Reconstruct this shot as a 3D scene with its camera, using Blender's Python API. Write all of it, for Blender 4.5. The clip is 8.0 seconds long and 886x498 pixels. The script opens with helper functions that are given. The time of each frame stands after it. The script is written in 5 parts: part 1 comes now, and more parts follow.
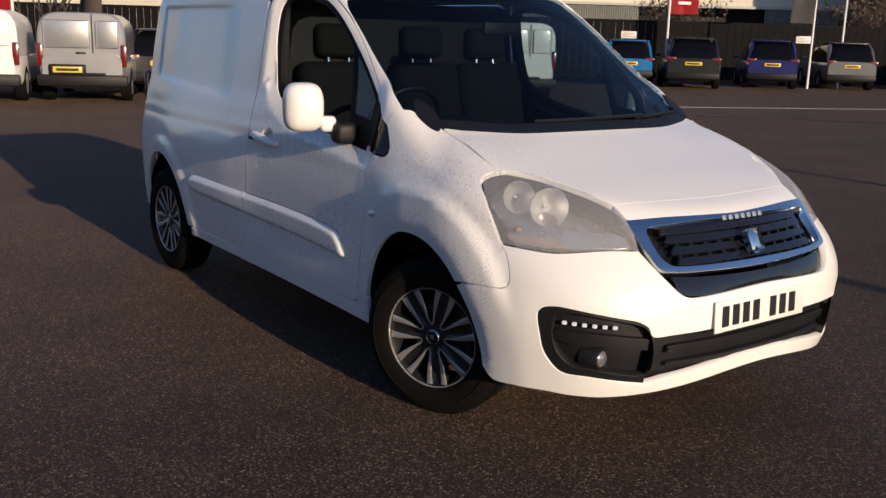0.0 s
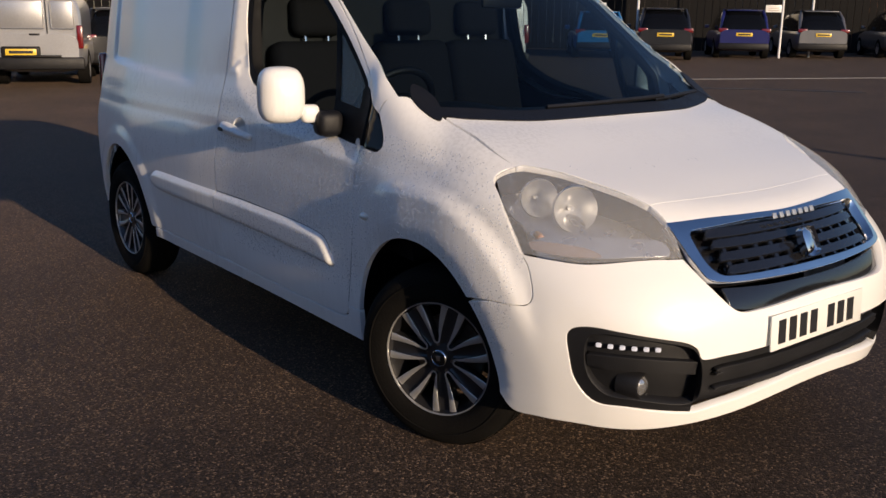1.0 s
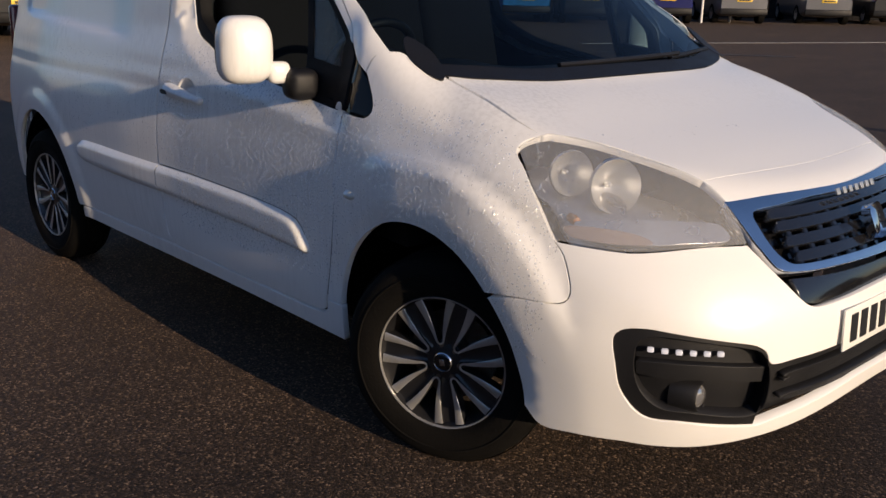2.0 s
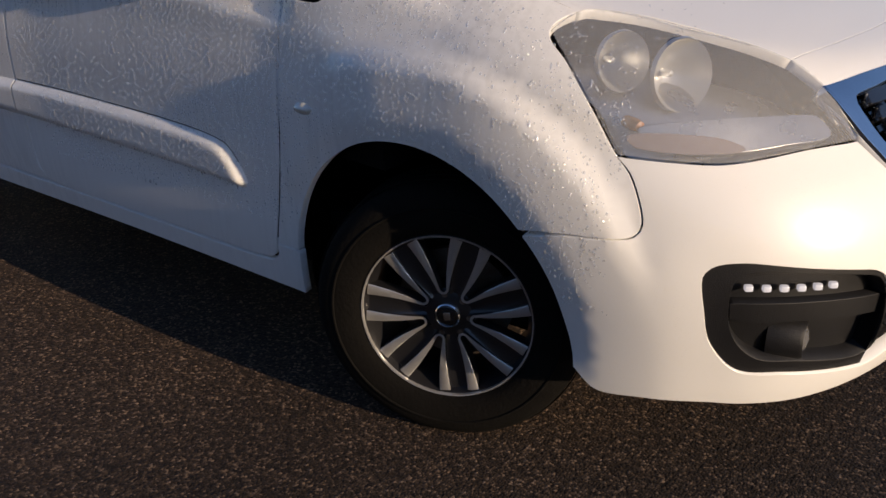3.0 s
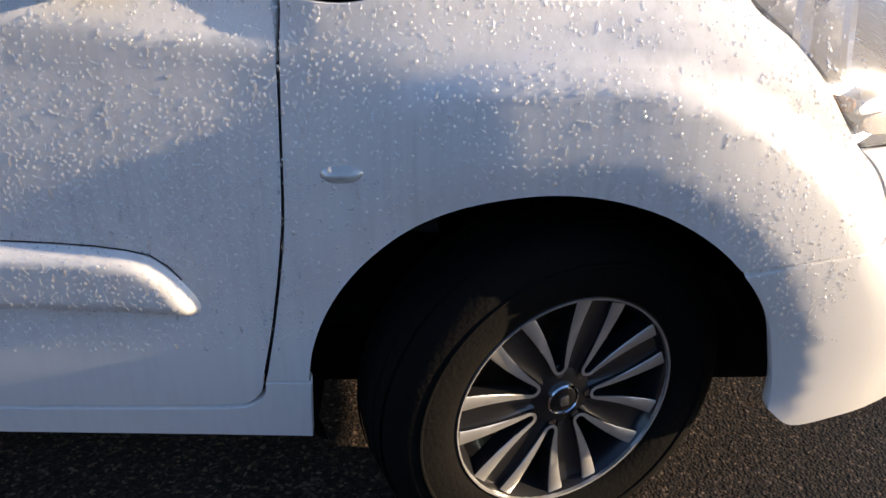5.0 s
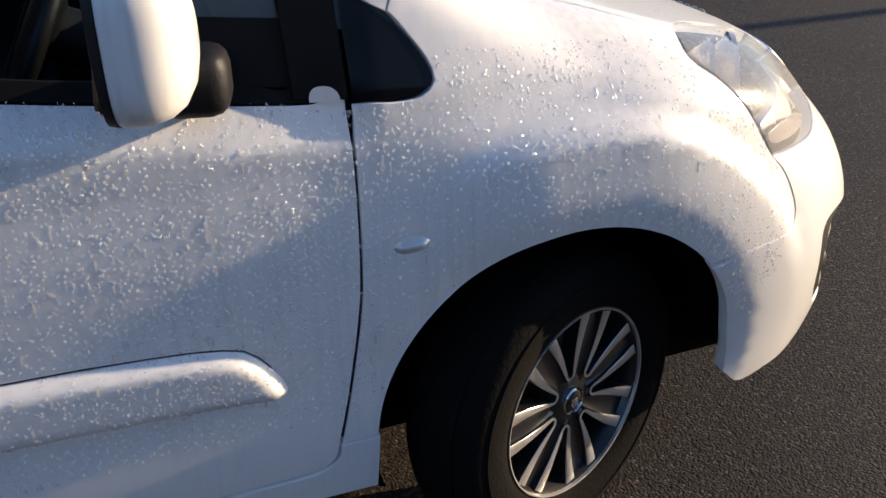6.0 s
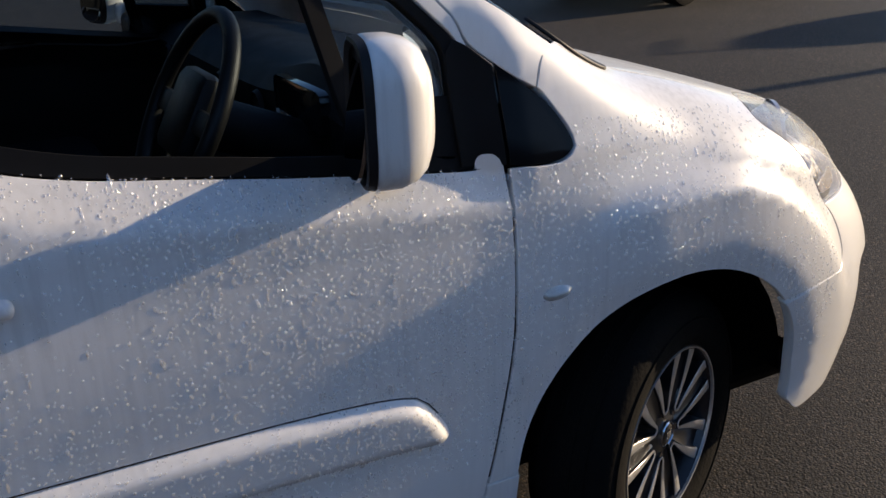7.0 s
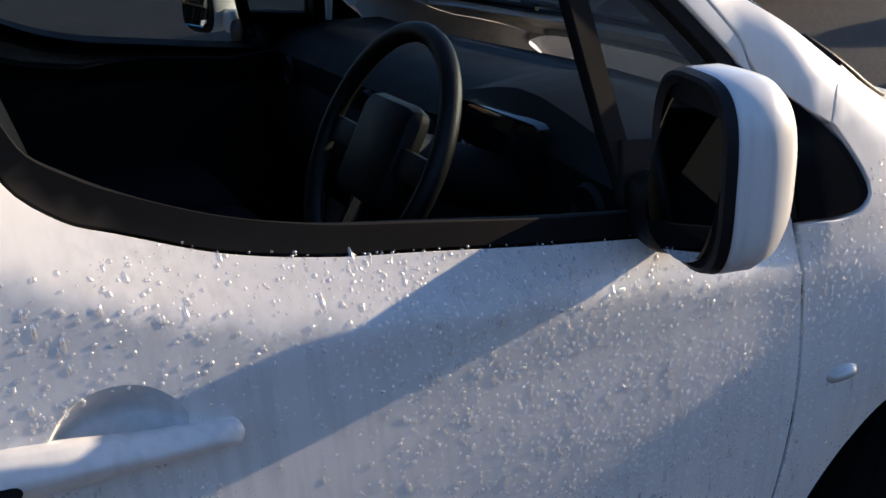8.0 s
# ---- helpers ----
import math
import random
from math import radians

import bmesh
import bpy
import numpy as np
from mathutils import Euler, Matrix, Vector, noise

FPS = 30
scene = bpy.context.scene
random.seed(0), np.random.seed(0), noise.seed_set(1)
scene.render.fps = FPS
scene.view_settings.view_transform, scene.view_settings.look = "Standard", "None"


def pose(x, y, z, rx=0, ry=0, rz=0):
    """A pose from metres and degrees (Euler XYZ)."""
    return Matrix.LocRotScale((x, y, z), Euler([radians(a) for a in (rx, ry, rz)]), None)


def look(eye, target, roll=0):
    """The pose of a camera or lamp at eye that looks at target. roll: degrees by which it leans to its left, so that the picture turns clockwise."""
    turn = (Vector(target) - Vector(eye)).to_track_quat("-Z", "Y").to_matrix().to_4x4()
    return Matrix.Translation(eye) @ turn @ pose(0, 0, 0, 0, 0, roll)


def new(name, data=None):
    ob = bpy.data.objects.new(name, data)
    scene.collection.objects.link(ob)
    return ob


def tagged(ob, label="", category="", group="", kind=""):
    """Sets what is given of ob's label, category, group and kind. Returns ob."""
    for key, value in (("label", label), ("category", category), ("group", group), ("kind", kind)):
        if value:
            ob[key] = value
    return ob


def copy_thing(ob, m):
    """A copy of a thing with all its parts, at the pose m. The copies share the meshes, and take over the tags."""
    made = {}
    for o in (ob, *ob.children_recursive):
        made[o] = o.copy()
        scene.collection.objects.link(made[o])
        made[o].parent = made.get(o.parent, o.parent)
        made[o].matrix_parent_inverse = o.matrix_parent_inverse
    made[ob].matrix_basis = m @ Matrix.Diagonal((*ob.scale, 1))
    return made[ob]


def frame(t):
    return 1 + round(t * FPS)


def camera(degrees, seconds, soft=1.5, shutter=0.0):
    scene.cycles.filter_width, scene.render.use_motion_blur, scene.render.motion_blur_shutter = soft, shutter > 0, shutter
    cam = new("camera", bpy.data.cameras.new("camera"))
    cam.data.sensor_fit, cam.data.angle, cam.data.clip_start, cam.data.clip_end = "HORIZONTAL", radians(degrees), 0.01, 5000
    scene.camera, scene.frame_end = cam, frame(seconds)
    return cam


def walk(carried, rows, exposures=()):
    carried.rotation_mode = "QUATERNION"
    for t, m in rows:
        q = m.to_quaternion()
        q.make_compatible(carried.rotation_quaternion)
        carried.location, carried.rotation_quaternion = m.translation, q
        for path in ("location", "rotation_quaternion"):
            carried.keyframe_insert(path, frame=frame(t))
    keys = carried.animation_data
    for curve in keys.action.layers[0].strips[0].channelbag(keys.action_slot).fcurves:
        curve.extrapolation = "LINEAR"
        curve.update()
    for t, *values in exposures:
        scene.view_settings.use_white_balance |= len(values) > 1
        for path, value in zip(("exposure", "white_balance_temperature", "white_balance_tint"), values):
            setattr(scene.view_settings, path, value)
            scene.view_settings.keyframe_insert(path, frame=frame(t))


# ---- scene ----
from mathutils import geometry

cam = camera(49.7, 8.0)
PATH = [
    (0, (2.885, -2.964, 1.464), (1.323, -1.793, 1.027), 1.7),
    (0.5, (2.617, -2.926, 1.451), (1.129, -1.686, 0.956), 2.2),
    (1, (2.405, -2.759, 1.46), (0.893, -1.544, 0.975), 0.8),
    (1.2, (2.321, -2.713, 1.473), (0.797, -1.501, 1.012), 0.7),
    (2.3, (1.64, -2.583, 1.338), (0.328, -1.204, 0.726), 1.6),
    (2.5, (1.498, -2.536, 1.317), (0.228, -1.139, 0.659), 1.4),
    (3, (1.158, -2.383, 1.297), (0.051, -0.916, 0.509), -0.6),
    (3.5, (0.74, -2.35, 1.262), (-0.076, -0.754, 0.376), -1.0),
    (4, (0.382, -2.294, 1.258), (-0.201, -0.62, 0.332), -0.8),
    (4.5, (0.089, -2.17, 1.26), (-0.329, -0.465, 0.302), -2.2),
    (4.7, (-0.034, -2.116, 1.266), (-0.291, -0.382, 0.303), -1.1),
    (5.8, (-0.662, -2.18, 1.392), (-0.07, -0.501, 0.479), -0.8),
    (6, (-0.768, -2.21, 1.416), (-0.14, -0.53, 0.531), -1.7),
    (6.5, (-1.058, -2.258, 1.432), (-0.288, -0.566, 0.694), -1.6),
    (7, (-1.24, -2.187, 1.444), (-0.364, -0.542, 0.719), -2.0),
    (7.5, (-1.286, -1.983, 1.444), (-0.472, -0.308, 0.715), -3.3),
    (8, (-1.388, -1.74, 1.446), (-0.55, -0.079, 0.713), -2.4),
]
walk(cam, [(t, look(eye, target, roll)) for t, eye, target, roll in PATH],
     [(0.0, -0.02, 6600, 23), (1.0, -0.02, 6700, 23), (2.5, -0.05, 6750, 23), (3.5, 0.0, 6700, 22.5), (4.0, 0.48, 6600, 21), (4.5, 1.08, 6900, 21), (6.0, 0.84, 6850, 20), (7.0, 0.5, 6700, 20), (7.5, 0.48, 6600, 20), (8.0, 0.72, 6550, 20)])

# ---- light: low winter sun from straight ahead of the van, clear sky ----
SUN_UP, SUN_SIDE = radians(12.9), radians(-2.0)
sun_way = Vector((math.cos(SUN_UP) * math.cos(SUN_SIDE), math.cos(SUN_UP) * math.sin(SUN_SIDE), math.sin(SUN_UP)))
world = bpy.data.worlds.new("sky")
scene.world = world
world.use_nodes = True
wn = world.node_tree.nodes
sky = wn.new("ShaderNodeTexSky")
sky.sky_type, sky.sun_disc = "NISHITA", False
sky.sun_elevation, sky.sun_rotation = SUN_UP, radians(90) - SUN_SIDE
sky.air_density, sky.dust_density, sky.ozone_density = 1.0, 0.4, 4.0
wn["Background"].inputs["Strength"].default_value = 0.140
world.node_tree.links.new(sky.outputs[0], wn["Background"].inputs["Color"])
sun = new("sun", bpy.data.lights.new("sun", "SUN"))
sun.data.energy, sun.data.angle, sun.data.color = 5.0, radians(0.5), (1.0, 0.84, 0.56)
sun.matrix_world = look(sun_way * 40, (0, 0, 0))


# ---- materials ----
def shader(name, colour, rough=0.5, metal=0.0, coat=0.0, vary=0.0, scale=8.0, bump=0.0, bump_scale=60.0, spread=None, **more):
    """A principled material with colour variation at two scales and a fine relief."""
    mat = bpy.data.materials.new(name)
    mat.use_nodes = True
    t, links = mat.node_tree.nodes, mat.node_tree.links
    b = t["Principled BSDF"]
    b.inputs["Roughness"].default_value, b.inputs["Metallic"].default_value, b.inputs["Coat Weight"].default_value = rough, metal, coat
    b.inputs["Coat Roughness"].default_value = 0.04
    b.inputs["Base Color"].default_value = (*colour, 1)
    for key, value in more.items():
        b.inputs[key.replace("_", " ")].default_value = value
    place = t.new("ShaderNodeTexCoord")
    if vary:
        big, small, mix = t.new("ShaderNodeTexNoise"), t.new("ShaderNodeTexNoise"), t.new("ShaderNodeMix")
        big.inputs["Scale"].default_value, small.inputs["Scale"].default_value = scale, scale * 11
        big.inputs["Detail"].default_value = 6
        add, ramp = t.new("ShaderNodeMath"), t.new("ShaderNodeMapRange")
        add.operation = "ADD"
        links.new(place.outputs["Object"], big.inputs["Vector"])
        links.new(place.outputs["Object"], small.inputs["Vector"])
        links.new(big.outputs["Fac"], add.inputs[0])
        links.new(small.outputs["Fac"], add.inputs[1])
        links.new(add.outputs[0], ramp.inputs["Value"])
        ramp.inputs["From Min"].default_value, ramp.inputs["From Max"].default_value = 0.65, 1.35
        mix.data_type = "RGBA"
        other = spread or tuple(c * (1 - vary) for c in colour)
        mix.inputs["A"].default_value, mix.inputs["B"].default_value = (*other, 1), (*colour, 1)
        links.new(ramp.outputs[0], mix.inputs["Factor"])
        links.new(mix.outputs["Result"], b.inputs["Base Color"])
        wear = t.new("ShaderNodeMapRange")
        wear.inputs["To Min"].default_value, wear.inputs["To Max"].default_value = rough * 0.8, min(1, rough * 1.25)
        links.new(big.outputs["Fac"], wear.inputs["Value"])
        links.new(wear.outputs[0], b.inputs["Roughness"])
    if bump:
        grain, relief = t.new("ShaderNodeTexNoise"), t.new("ShaderNodeBump")
        grain.inputs["Scale"].default_value, grain.inputs["Detail"].default_value = bump_scale, 4
        relief.inputs["Strength"].default_value, relief.inputs["Distance"].default_value = bump, 0.01
        links.new(place.outputs["Object"], grain.inputs["Vector"])
        links.new(grain.outputs["Fac"], relief.inputs["Height"])
        links.new(relief.outputs["Normal"], b.inputs["Normal"])
    return mat


def glass(name, tint, rough=0.0, haze=0.0):
    """Thin glazing: tinted see-through, with mirror gloss by Fresnel, and haze: old plastic on the lamps, sky sheen and
    dirt on the vent glass.
    """
    mat = bpy.data.materials.new(name)
    mat.use_nodes = True
    t, links = mat.node_tree.nodes, mat.node_tree.links
    t.remove(t["Principled BSDF"])
    clear, gloss, mix, facing, power, fresnel = (t.new("ShaderNode" + kind) for kind in ("BsdfTransparent", "BsdfGlossy", "MixShader", "LayerWeight", "Math", "MapRange"))
    clear.inputs["Color"].default_value = (*tint, 1)
    gloss.inputs["Roughness"].default_value = rough
    facing.inputs["Blend"].default_value = 0.5
    power.operation = "POWER"
    power.inputs[1].default_value = 5.0
    fresnel.inputs["To Min"].default_value, fresnel.inputs["To Max"].default_value = 0.03, 0.7
    links.new(facing.outputs["Facing"], power.inputs[0])
    links.new(power.outputs[0], fresnel.inputs["Value"])
    links.new(fresnel.outputs[0], mix.inputs[0])
    dull, veil = t.new("ShaderNodeBsdfDiffuse"), t.new("ShaderNodeMixShader")
    dull.inputs["Color"].default_value, veil.inputs[0].default_value = (0.8, 0.8, 0.8, 1), haze
    links.new(clear.outputs[0], veil.inputs[1])
    links.new(dull.outputs[0], veil.inputs[2])
    links.new(veil.outputs[0], mix.inputs[1])
    links.new(gloss.outputs[0], mix.inputs[2])
    links.new(mix.outputs[0], t["Material Output"].inputs["Surface"])
    return mat


def van_paint():
    """White gloss paint with a thin film of road dirt, washed down in streaks by the rain."""
    mat = shader("white_paint", (0.80, 0.79, 0.765), 0.32, coat=0.5)
    t, links = mat.node_tree.nodes, mat.node_tree.links
    b = t["Principled BSDF"]
    place = t.new("ShaderNodeTexCoord")

    def tex(size, scale, detail, lo, hi):
        squeeze, n, r = t.new("ShaderNodeMapping"), t.new("ShaderNodeTexNoise"), t.new("ShaderNodeMapRange")
        squeeze.inputs["Scale"].default_value = size
        n.inputs["Scale"].default_value, n.inputs["Detail"].default_value = scale, detail
        r.inputs["From Min"].default_value, r.inputs["From Max"].default_value = lo, hi
        links.new(place.outputs["Object"], squeeze.inputs["Vector"])
        links.new(squeeze.outputs[0], n.inputs["Vector"])
        links.new(n.outputs["Fac"], r.inputs["Value"])
        return r.outputs[0]

    def times(a, c):
        m = t.new("ShaderNodeMath")
        m.operation = "MULTIPLY"
        links.new(a, m.inputs[0])
        if isinstance(c, float):
            m.inputs[1].default_value = c
        else:
            links.new(c, m.inputs[1])
        return m.outputs[0]

    streak = tex((1, 1, 0.035), 75.0, 3, 0.42, 0.66)
    patch = tex((1, 1, 0.6), 2.6, 5, 0.38, 0.62)
    speck = tex((1, 1, 1), 420.0, 2, 0.62, 0.75)
    place_parts, flank = t.new("ShaderNodeSeparateXYZ"), t.new("ShaderNodeMapRange")
    links.new(place.outputs["Object"], place_parts.inputs[0])
    links.new(place_parts.outputs["X"], flank.inputs["Value"])
    flank.inputs["From Min"].default_value, flank.inputs["From Max"].default_value = 0.45, 0.1
    below = t.new("ShaderNodeMapRange")
    links.new(place_parts.outputs["Z"], below.inputs["Value"])
    below.inputs["From Min"].default_value, below.inputs["From Max"].default_value = 1.30, 1.12
    film = times(times(times(streak, patch), flank.outputs[0]), below.outputs[0])
    mix, grit = t.new("ShaderNodeMix"), t.new("ShaderNodeMix")
    for m in (mix, grit):
        m.data_type = "RGBA"
    mix.inputs["A"].default_value, mix.inputs["B"].default_value = (0.80, 0.79, 0.765, 1), (0.70, 0.69, 0.665, 1)
    grit.inputs["B"].default_value = (0.58, 0.56, 0.53, 1)
    links.new(film, mix.inputs["Factor"])
    links.new(mix.outputs["Result"], grit.inputs["A"])
    links.new(times(times(speck, patch), 0.35), grit.inputs["Factor"])
    links.new(grit.outputs["Result"], b.inputs["Base Color"])
    dull = t.new("ShaderNodeMapRange")
    dull.inputs["To Min"].default_value, dull.inputs["To Max"].default_value = 0.04, 0.25
    links.new(film, dull.inputs["Value"])
    links.new(dull.outputs[0], b.inputs["Coat Roughness"])
    return mat


white = van_paint()
black_plastic = shader("black_plastic", (0.008, 0.008, 0.0095), 0.5, Specular_IOR_Level=0.3, vary=0.3, scale=9, bump=0.15, bump_scale=400)
gloss_black = shader("gloss_black", (0.008, 0.008, 0.009), 0.12, coat=0.5)
rubber = shader("tyre_rubber", (0.0075, 0.0068, 0.006), 0.9, Specular_IOR_Level=0.08, vary=0.4, scale=14, bump=0.2, bump_scale=120)
trim_rubber = shader("seal_rubber", (0.0045, 0.0045, 0.005), 0.7, Specular_IOR_Level=0.2, vary=0.3, scale=20)
chrome = shader("chrome", (0.75, 0.76, 0.78), 0.08, metal=1.0, vary=0.08, scale=20)
alloy = shader("machined_alloy", (0.60, 0.59, 0.57), 0.36, metal=0.75, vary=0.12, scale=30, bump=0.05, bump_scale=300)
alloy_black = shader("black_wheel_paint", (0.014, 0.014, 0.016), 0.3, coat=0.4, vary=0.3, scale=20)
steel = shader("brake_steel", (0.25, 0.24, 0.22), 0.5, metal=1.0, vary=0.4, scale=30, spread=(0.16, 0.09, 0.05))
screen_glass = glass("windscreen_glass", (0.45, 0.54, 0.58))
lens_glass = glass("headlight_lens", (0.95, 0.955, 0.96), 0.2, haze=0.22)
lamp_back = shader("lamp_back", (0.50, 0.50, 0.51), 0.28, metal=0.9, vary=0.25, scale=18)
dark_glass = shader("black_glass", (0.004, 0.0045, 0.006), 0.10, Specular_IOR_Level=0.15)
mirror_glass = shader("mirror", (0.45, 0.46, 0.48), 0.01, metal=1.0)
bowl = shader("reflector", (0.56, 0.565, 0.57), 0.34, metal=0.6, vary=0.1, scale=25)
amber = shader("amber_lens", (0.40, 0.17, 0.06), 0.25, coat=0.6)
red_lens = shader("red_lens", (0.15, 0.009, 0.010), 0.2, coat=0.8, vary=0.2, scale=20)
plate_white = shader("plate_white", (0.78, 0.78, 0.74), 0.3, coat=0.5, vary=0.06, scale=20)
plate_yellow = shader("plate_yellow", (0.75, 0.50, 0.04), 0.35, coat=0.3, vary=0.1, scale=20)
ink = shader("plate_ink", (0.01, 0.01, 0.012), 0.5)
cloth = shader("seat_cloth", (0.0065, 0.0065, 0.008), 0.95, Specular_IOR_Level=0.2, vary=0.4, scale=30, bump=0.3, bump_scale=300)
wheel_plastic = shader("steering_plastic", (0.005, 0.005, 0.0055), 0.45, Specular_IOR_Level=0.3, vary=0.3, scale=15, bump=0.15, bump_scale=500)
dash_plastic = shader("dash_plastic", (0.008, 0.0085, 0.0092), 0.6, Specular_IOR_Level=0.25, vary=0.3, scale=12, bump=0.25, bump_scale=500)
led = shader("daylight_led", (0.35, 0.36, 0.38), 0.2, coat=1.0, Emission_Color=(1, 1, 1, 1), Emission_Strength=0.4)
liner = shader("arch_liner", (0.006, 0.006, 0.006), 0.95, Specular_IOR_Level=0.1, vary=0.4, scale=20, bump=0.3, bump_scale=100)


def asphalt_material():
    """Dark worn asphalt: stones of mixed grey in a black binder, damp and dry areas."""
    mat = bpy.data.materials.new("asphalt")
    mat.use_nodes = True
    t, links = mat.node_tree.nodes, mat.node_tree.links
    b = t["Principled BSDF"]
    place = t.new("ShaderNodeTexCoord")
    stones, lumps = t.new("ShaderNodeTexVoronoi"), t.new("ShaderNodeTexNoise")
    stones.inputs["Scale"].default_value = 150.0
    lumps.inputs["Scale"].default_value, lumps.inputs["Detail"].default_value = 70.0, 5
    ramp = t.new("ShaderNodeValToRGB")
    ramp.color_ramp.elements[0].position, ramp.color_ramp.elements[0].color = 0.0, (0.0138, 0.0092, 0.0062, 1)
    ramp.color_ramp.elements[1].position, ramp.color_ramp.elements[1].color = 1.0, (0.175, 0.118, 0.080, 1)
    for at, colour in ((0.55, (0.0277, 0.0183, 0.0123, 1)), (0.86, (0.062, 0.041, 0.0275, 1))):
        ramp.color_ramp.elements.new(at).color = colour
    split = t.new("ShaderNodeSeparateColor")
    patch = t.new("ShaderNodeTexNoise")
    patch.inputs["Scale"].default_value, patch.inputs["Detail"].default_value = 0.9, 8
    shade, mix, clump, mix2 = t.new("ShaderNodeMapRange"), t.new("ShaderNodeMix"), t.new("ShaderNodeMapRange"), t.new("ShaderNodeMix")
    shade.inputs["From Min"].default_value, shade.inputs["From Max"].default_value = 0.3, 0.7
    shade.inputs["To Min"].default_value, shade.inputs["To Max"].default_value = 0.7, 1.15
    clump.inputs["From Min"].default_value, clump.inputs["From Max"].default_value = 0.35, 0.65
    clump.inputs["To Min"].default_value, clump.inputs["To Max"].default_value = 0.6, 1.4
    for m in (mix, mix2):
        m.data_type, m.blend_type = "RGBA", "MULTIPLY"
        m.inputs["Factor"].default_value = 1.0
    height = t.new("ShaderNodeMath")
    height.operation = "SUBTRACT"
    relief = t.new("ShaderNodeBump")
    relief.inputs["Strength"].default_value, relief.inputs["Distance"].default_value = 0.5, 0.004
    for tex in (stones, patch, lumps):
        links.new(place.outputs["Object"], tex.inputs["Vector"])
    links.new(stones.outputs["Color"], split.inputs[0])
    links.new(split.outputs[0], ramp.inputs["Fac"])
    links.new(patch.outputs["Fac"], shade.inputs["Value"])
    links.new(ramp.outputs["Color"], mix.inputs["A"])
    links.new(shade.outputs[0], mix.inputs["B"])
    links.new(lumps.outputs["Fac"], clump.inputs["Value"])
    links.new(mix.outputs["Result"], mix2.inputs["A"])
    links.new(clump.outputs[0], mix2.inputs["B"])
    links.new(mix2.outputs["Result"], b.inputs["Base Color"])
    links.new(lumps.outputs["Fac"], height.inputs[0])
    links.new(stones.outputs["Distance"], height.inputs[1])
    links.new(height.outputs[0], relief.inputs["Height"])
    b.inputs["Specular IOR Level"].default_value = 0.3
    links.new(relief.outputs["Normal"], b.inputs["Normal"])
    b.inputs["Roughness"].default_value, b.inputs["Diffuse Roughness"].default_value = 0.8, 1.0
    return mat


asphalt = asphalt_material()


# ---- mesh helpers ----
def part(name, bm, material, parent=None, label="", smooth=True):
    """Links a bmesh as one mesh object under a thing or a part."""
    mesh = bpy.data.meshes.new(name)
    bm.to_mesh(mesh)
    bm.free()
    for m in material if isinstance(material, (list, tuple)) else [material]:
        mesh.materials.append(m)
    if smooth:
        mesh.shade_smooth()
        mesh.set_sharp_from_angle(angle=radians(38))
    ob = new(name, mesh)
    ob.parent = parent
    return tagged(ob, label)


def thing(name, label, category, group="", kind="", at=None):
    ob = new(name)
    if at is not None:
        ob.matrix_basis = at
    return tagged(ob, label, category, group, kind)


def box(size, at=(0, 0, 0), bevel=0.0, turn=None, bm=None, segments=2):
    bm = bm or bmesh.new()
    m = Matrix.Translation(at) @ (turn or Matrix()) @ Matrix.Diagonal((*size, 1))
    made = bmesh.ops.create_cube(bm, size=1, matrix=m)
    if bevel:
        edges = {e for v in made["verts"] for e in v.link_edges}
        bmesh.ops.bevel(bm, geom=list(edges), offset=bevel, segments=segments, profile=0.5, affect="EDGES")
    return bm


def lathe(profile, segments=64, closed=False, bm=None, matrix=None):
    """Turns a profile of (radius, along) about the local y axis."""
    bm = bm or bmesh.new()
    rings = []
    for k in range(segments):
        a = 2 * math.pi * k / segments
        rings.append([bm.verts.new((r * math.cos(a), h, r * math.sin(a))) for r, h in profile])
    count = len(profile)
    for k in range(segments):
        one, two = rings[k], rings[(k + 1) % segments]
        for j in range(count if closed else count - 1):
            bm.faces.new((one[j], one[(j + 1) % count], two[(j + 1) % count], two[j]))
    if matrix:
        bm.transform(matrix)
    bmesh.ops.recalc_face_normals(bm, faces=bm.faces)
    return bm


def tube(points, radius, bm=None, sides=10, closed=False, flat=1.0):
    """A round bar along a line of points."""
    bm = bm or bmesh.new()
    pts = [Vector(p) for p in points]
    rings = []
    for k, p in enumerate(pts):
        a = pts[k - 1] if k or closed else p
        b = pts[(k + 1) % len(pts)] if k < len(pts) - 1 or closed else p
        along = (b - a).normalized()
        side = along.cross(Vector((0, 0, 1)))
        side = side.normalized() if side.length > 1e-3 else Vector((0, 1, 0))
        up = side.cross(along)
        r = radius[k] if isinstance(radius, (list, tuple)) else radius
        rings.append([bm.verts.new(p + r * (math.cos(2 * math.pi * j / sides) * side + flat * math.sin(2 * math.pi * j / sides) * up)) for j in range(sides)])
    for k in range(len(pts) if closed else len(pts) - 1):
        one, two = rings[k], rings[(k + 1) % len(pts)]
        for j in range(sides):
            bm.faces.new((one[j], one[(j + 1) % sides], two[(j + 1) % sides], two[j]))
    if not closed:
        bm.faces.new(rings[0][::-1])
        bm.faces.new(rings[-1])
    bmesh.ops.recalc_face_normals(bm, faces=bm.faces)
    return bm


def mirrored(ob, parent=None):
    """The same part on the other side of the van, with its pieces."""
    twin = new(ob.name, ob.data)
    twin.parent = parent or ob.parent
    twin.matrix_basis = Matrix.Diagonal((1, -1, 1, 1)) @ ob.matrix_basis
    if "label" in ob:
        twin["label"] = ob["label"]
    for child in ob.children:
        piece = new(child.name, child.data)
        piece.parent = twin
        piece.matrix_basis = child.matrix_basis
        if "label" in child:
            piece["label"] = child["label"]
    return twin


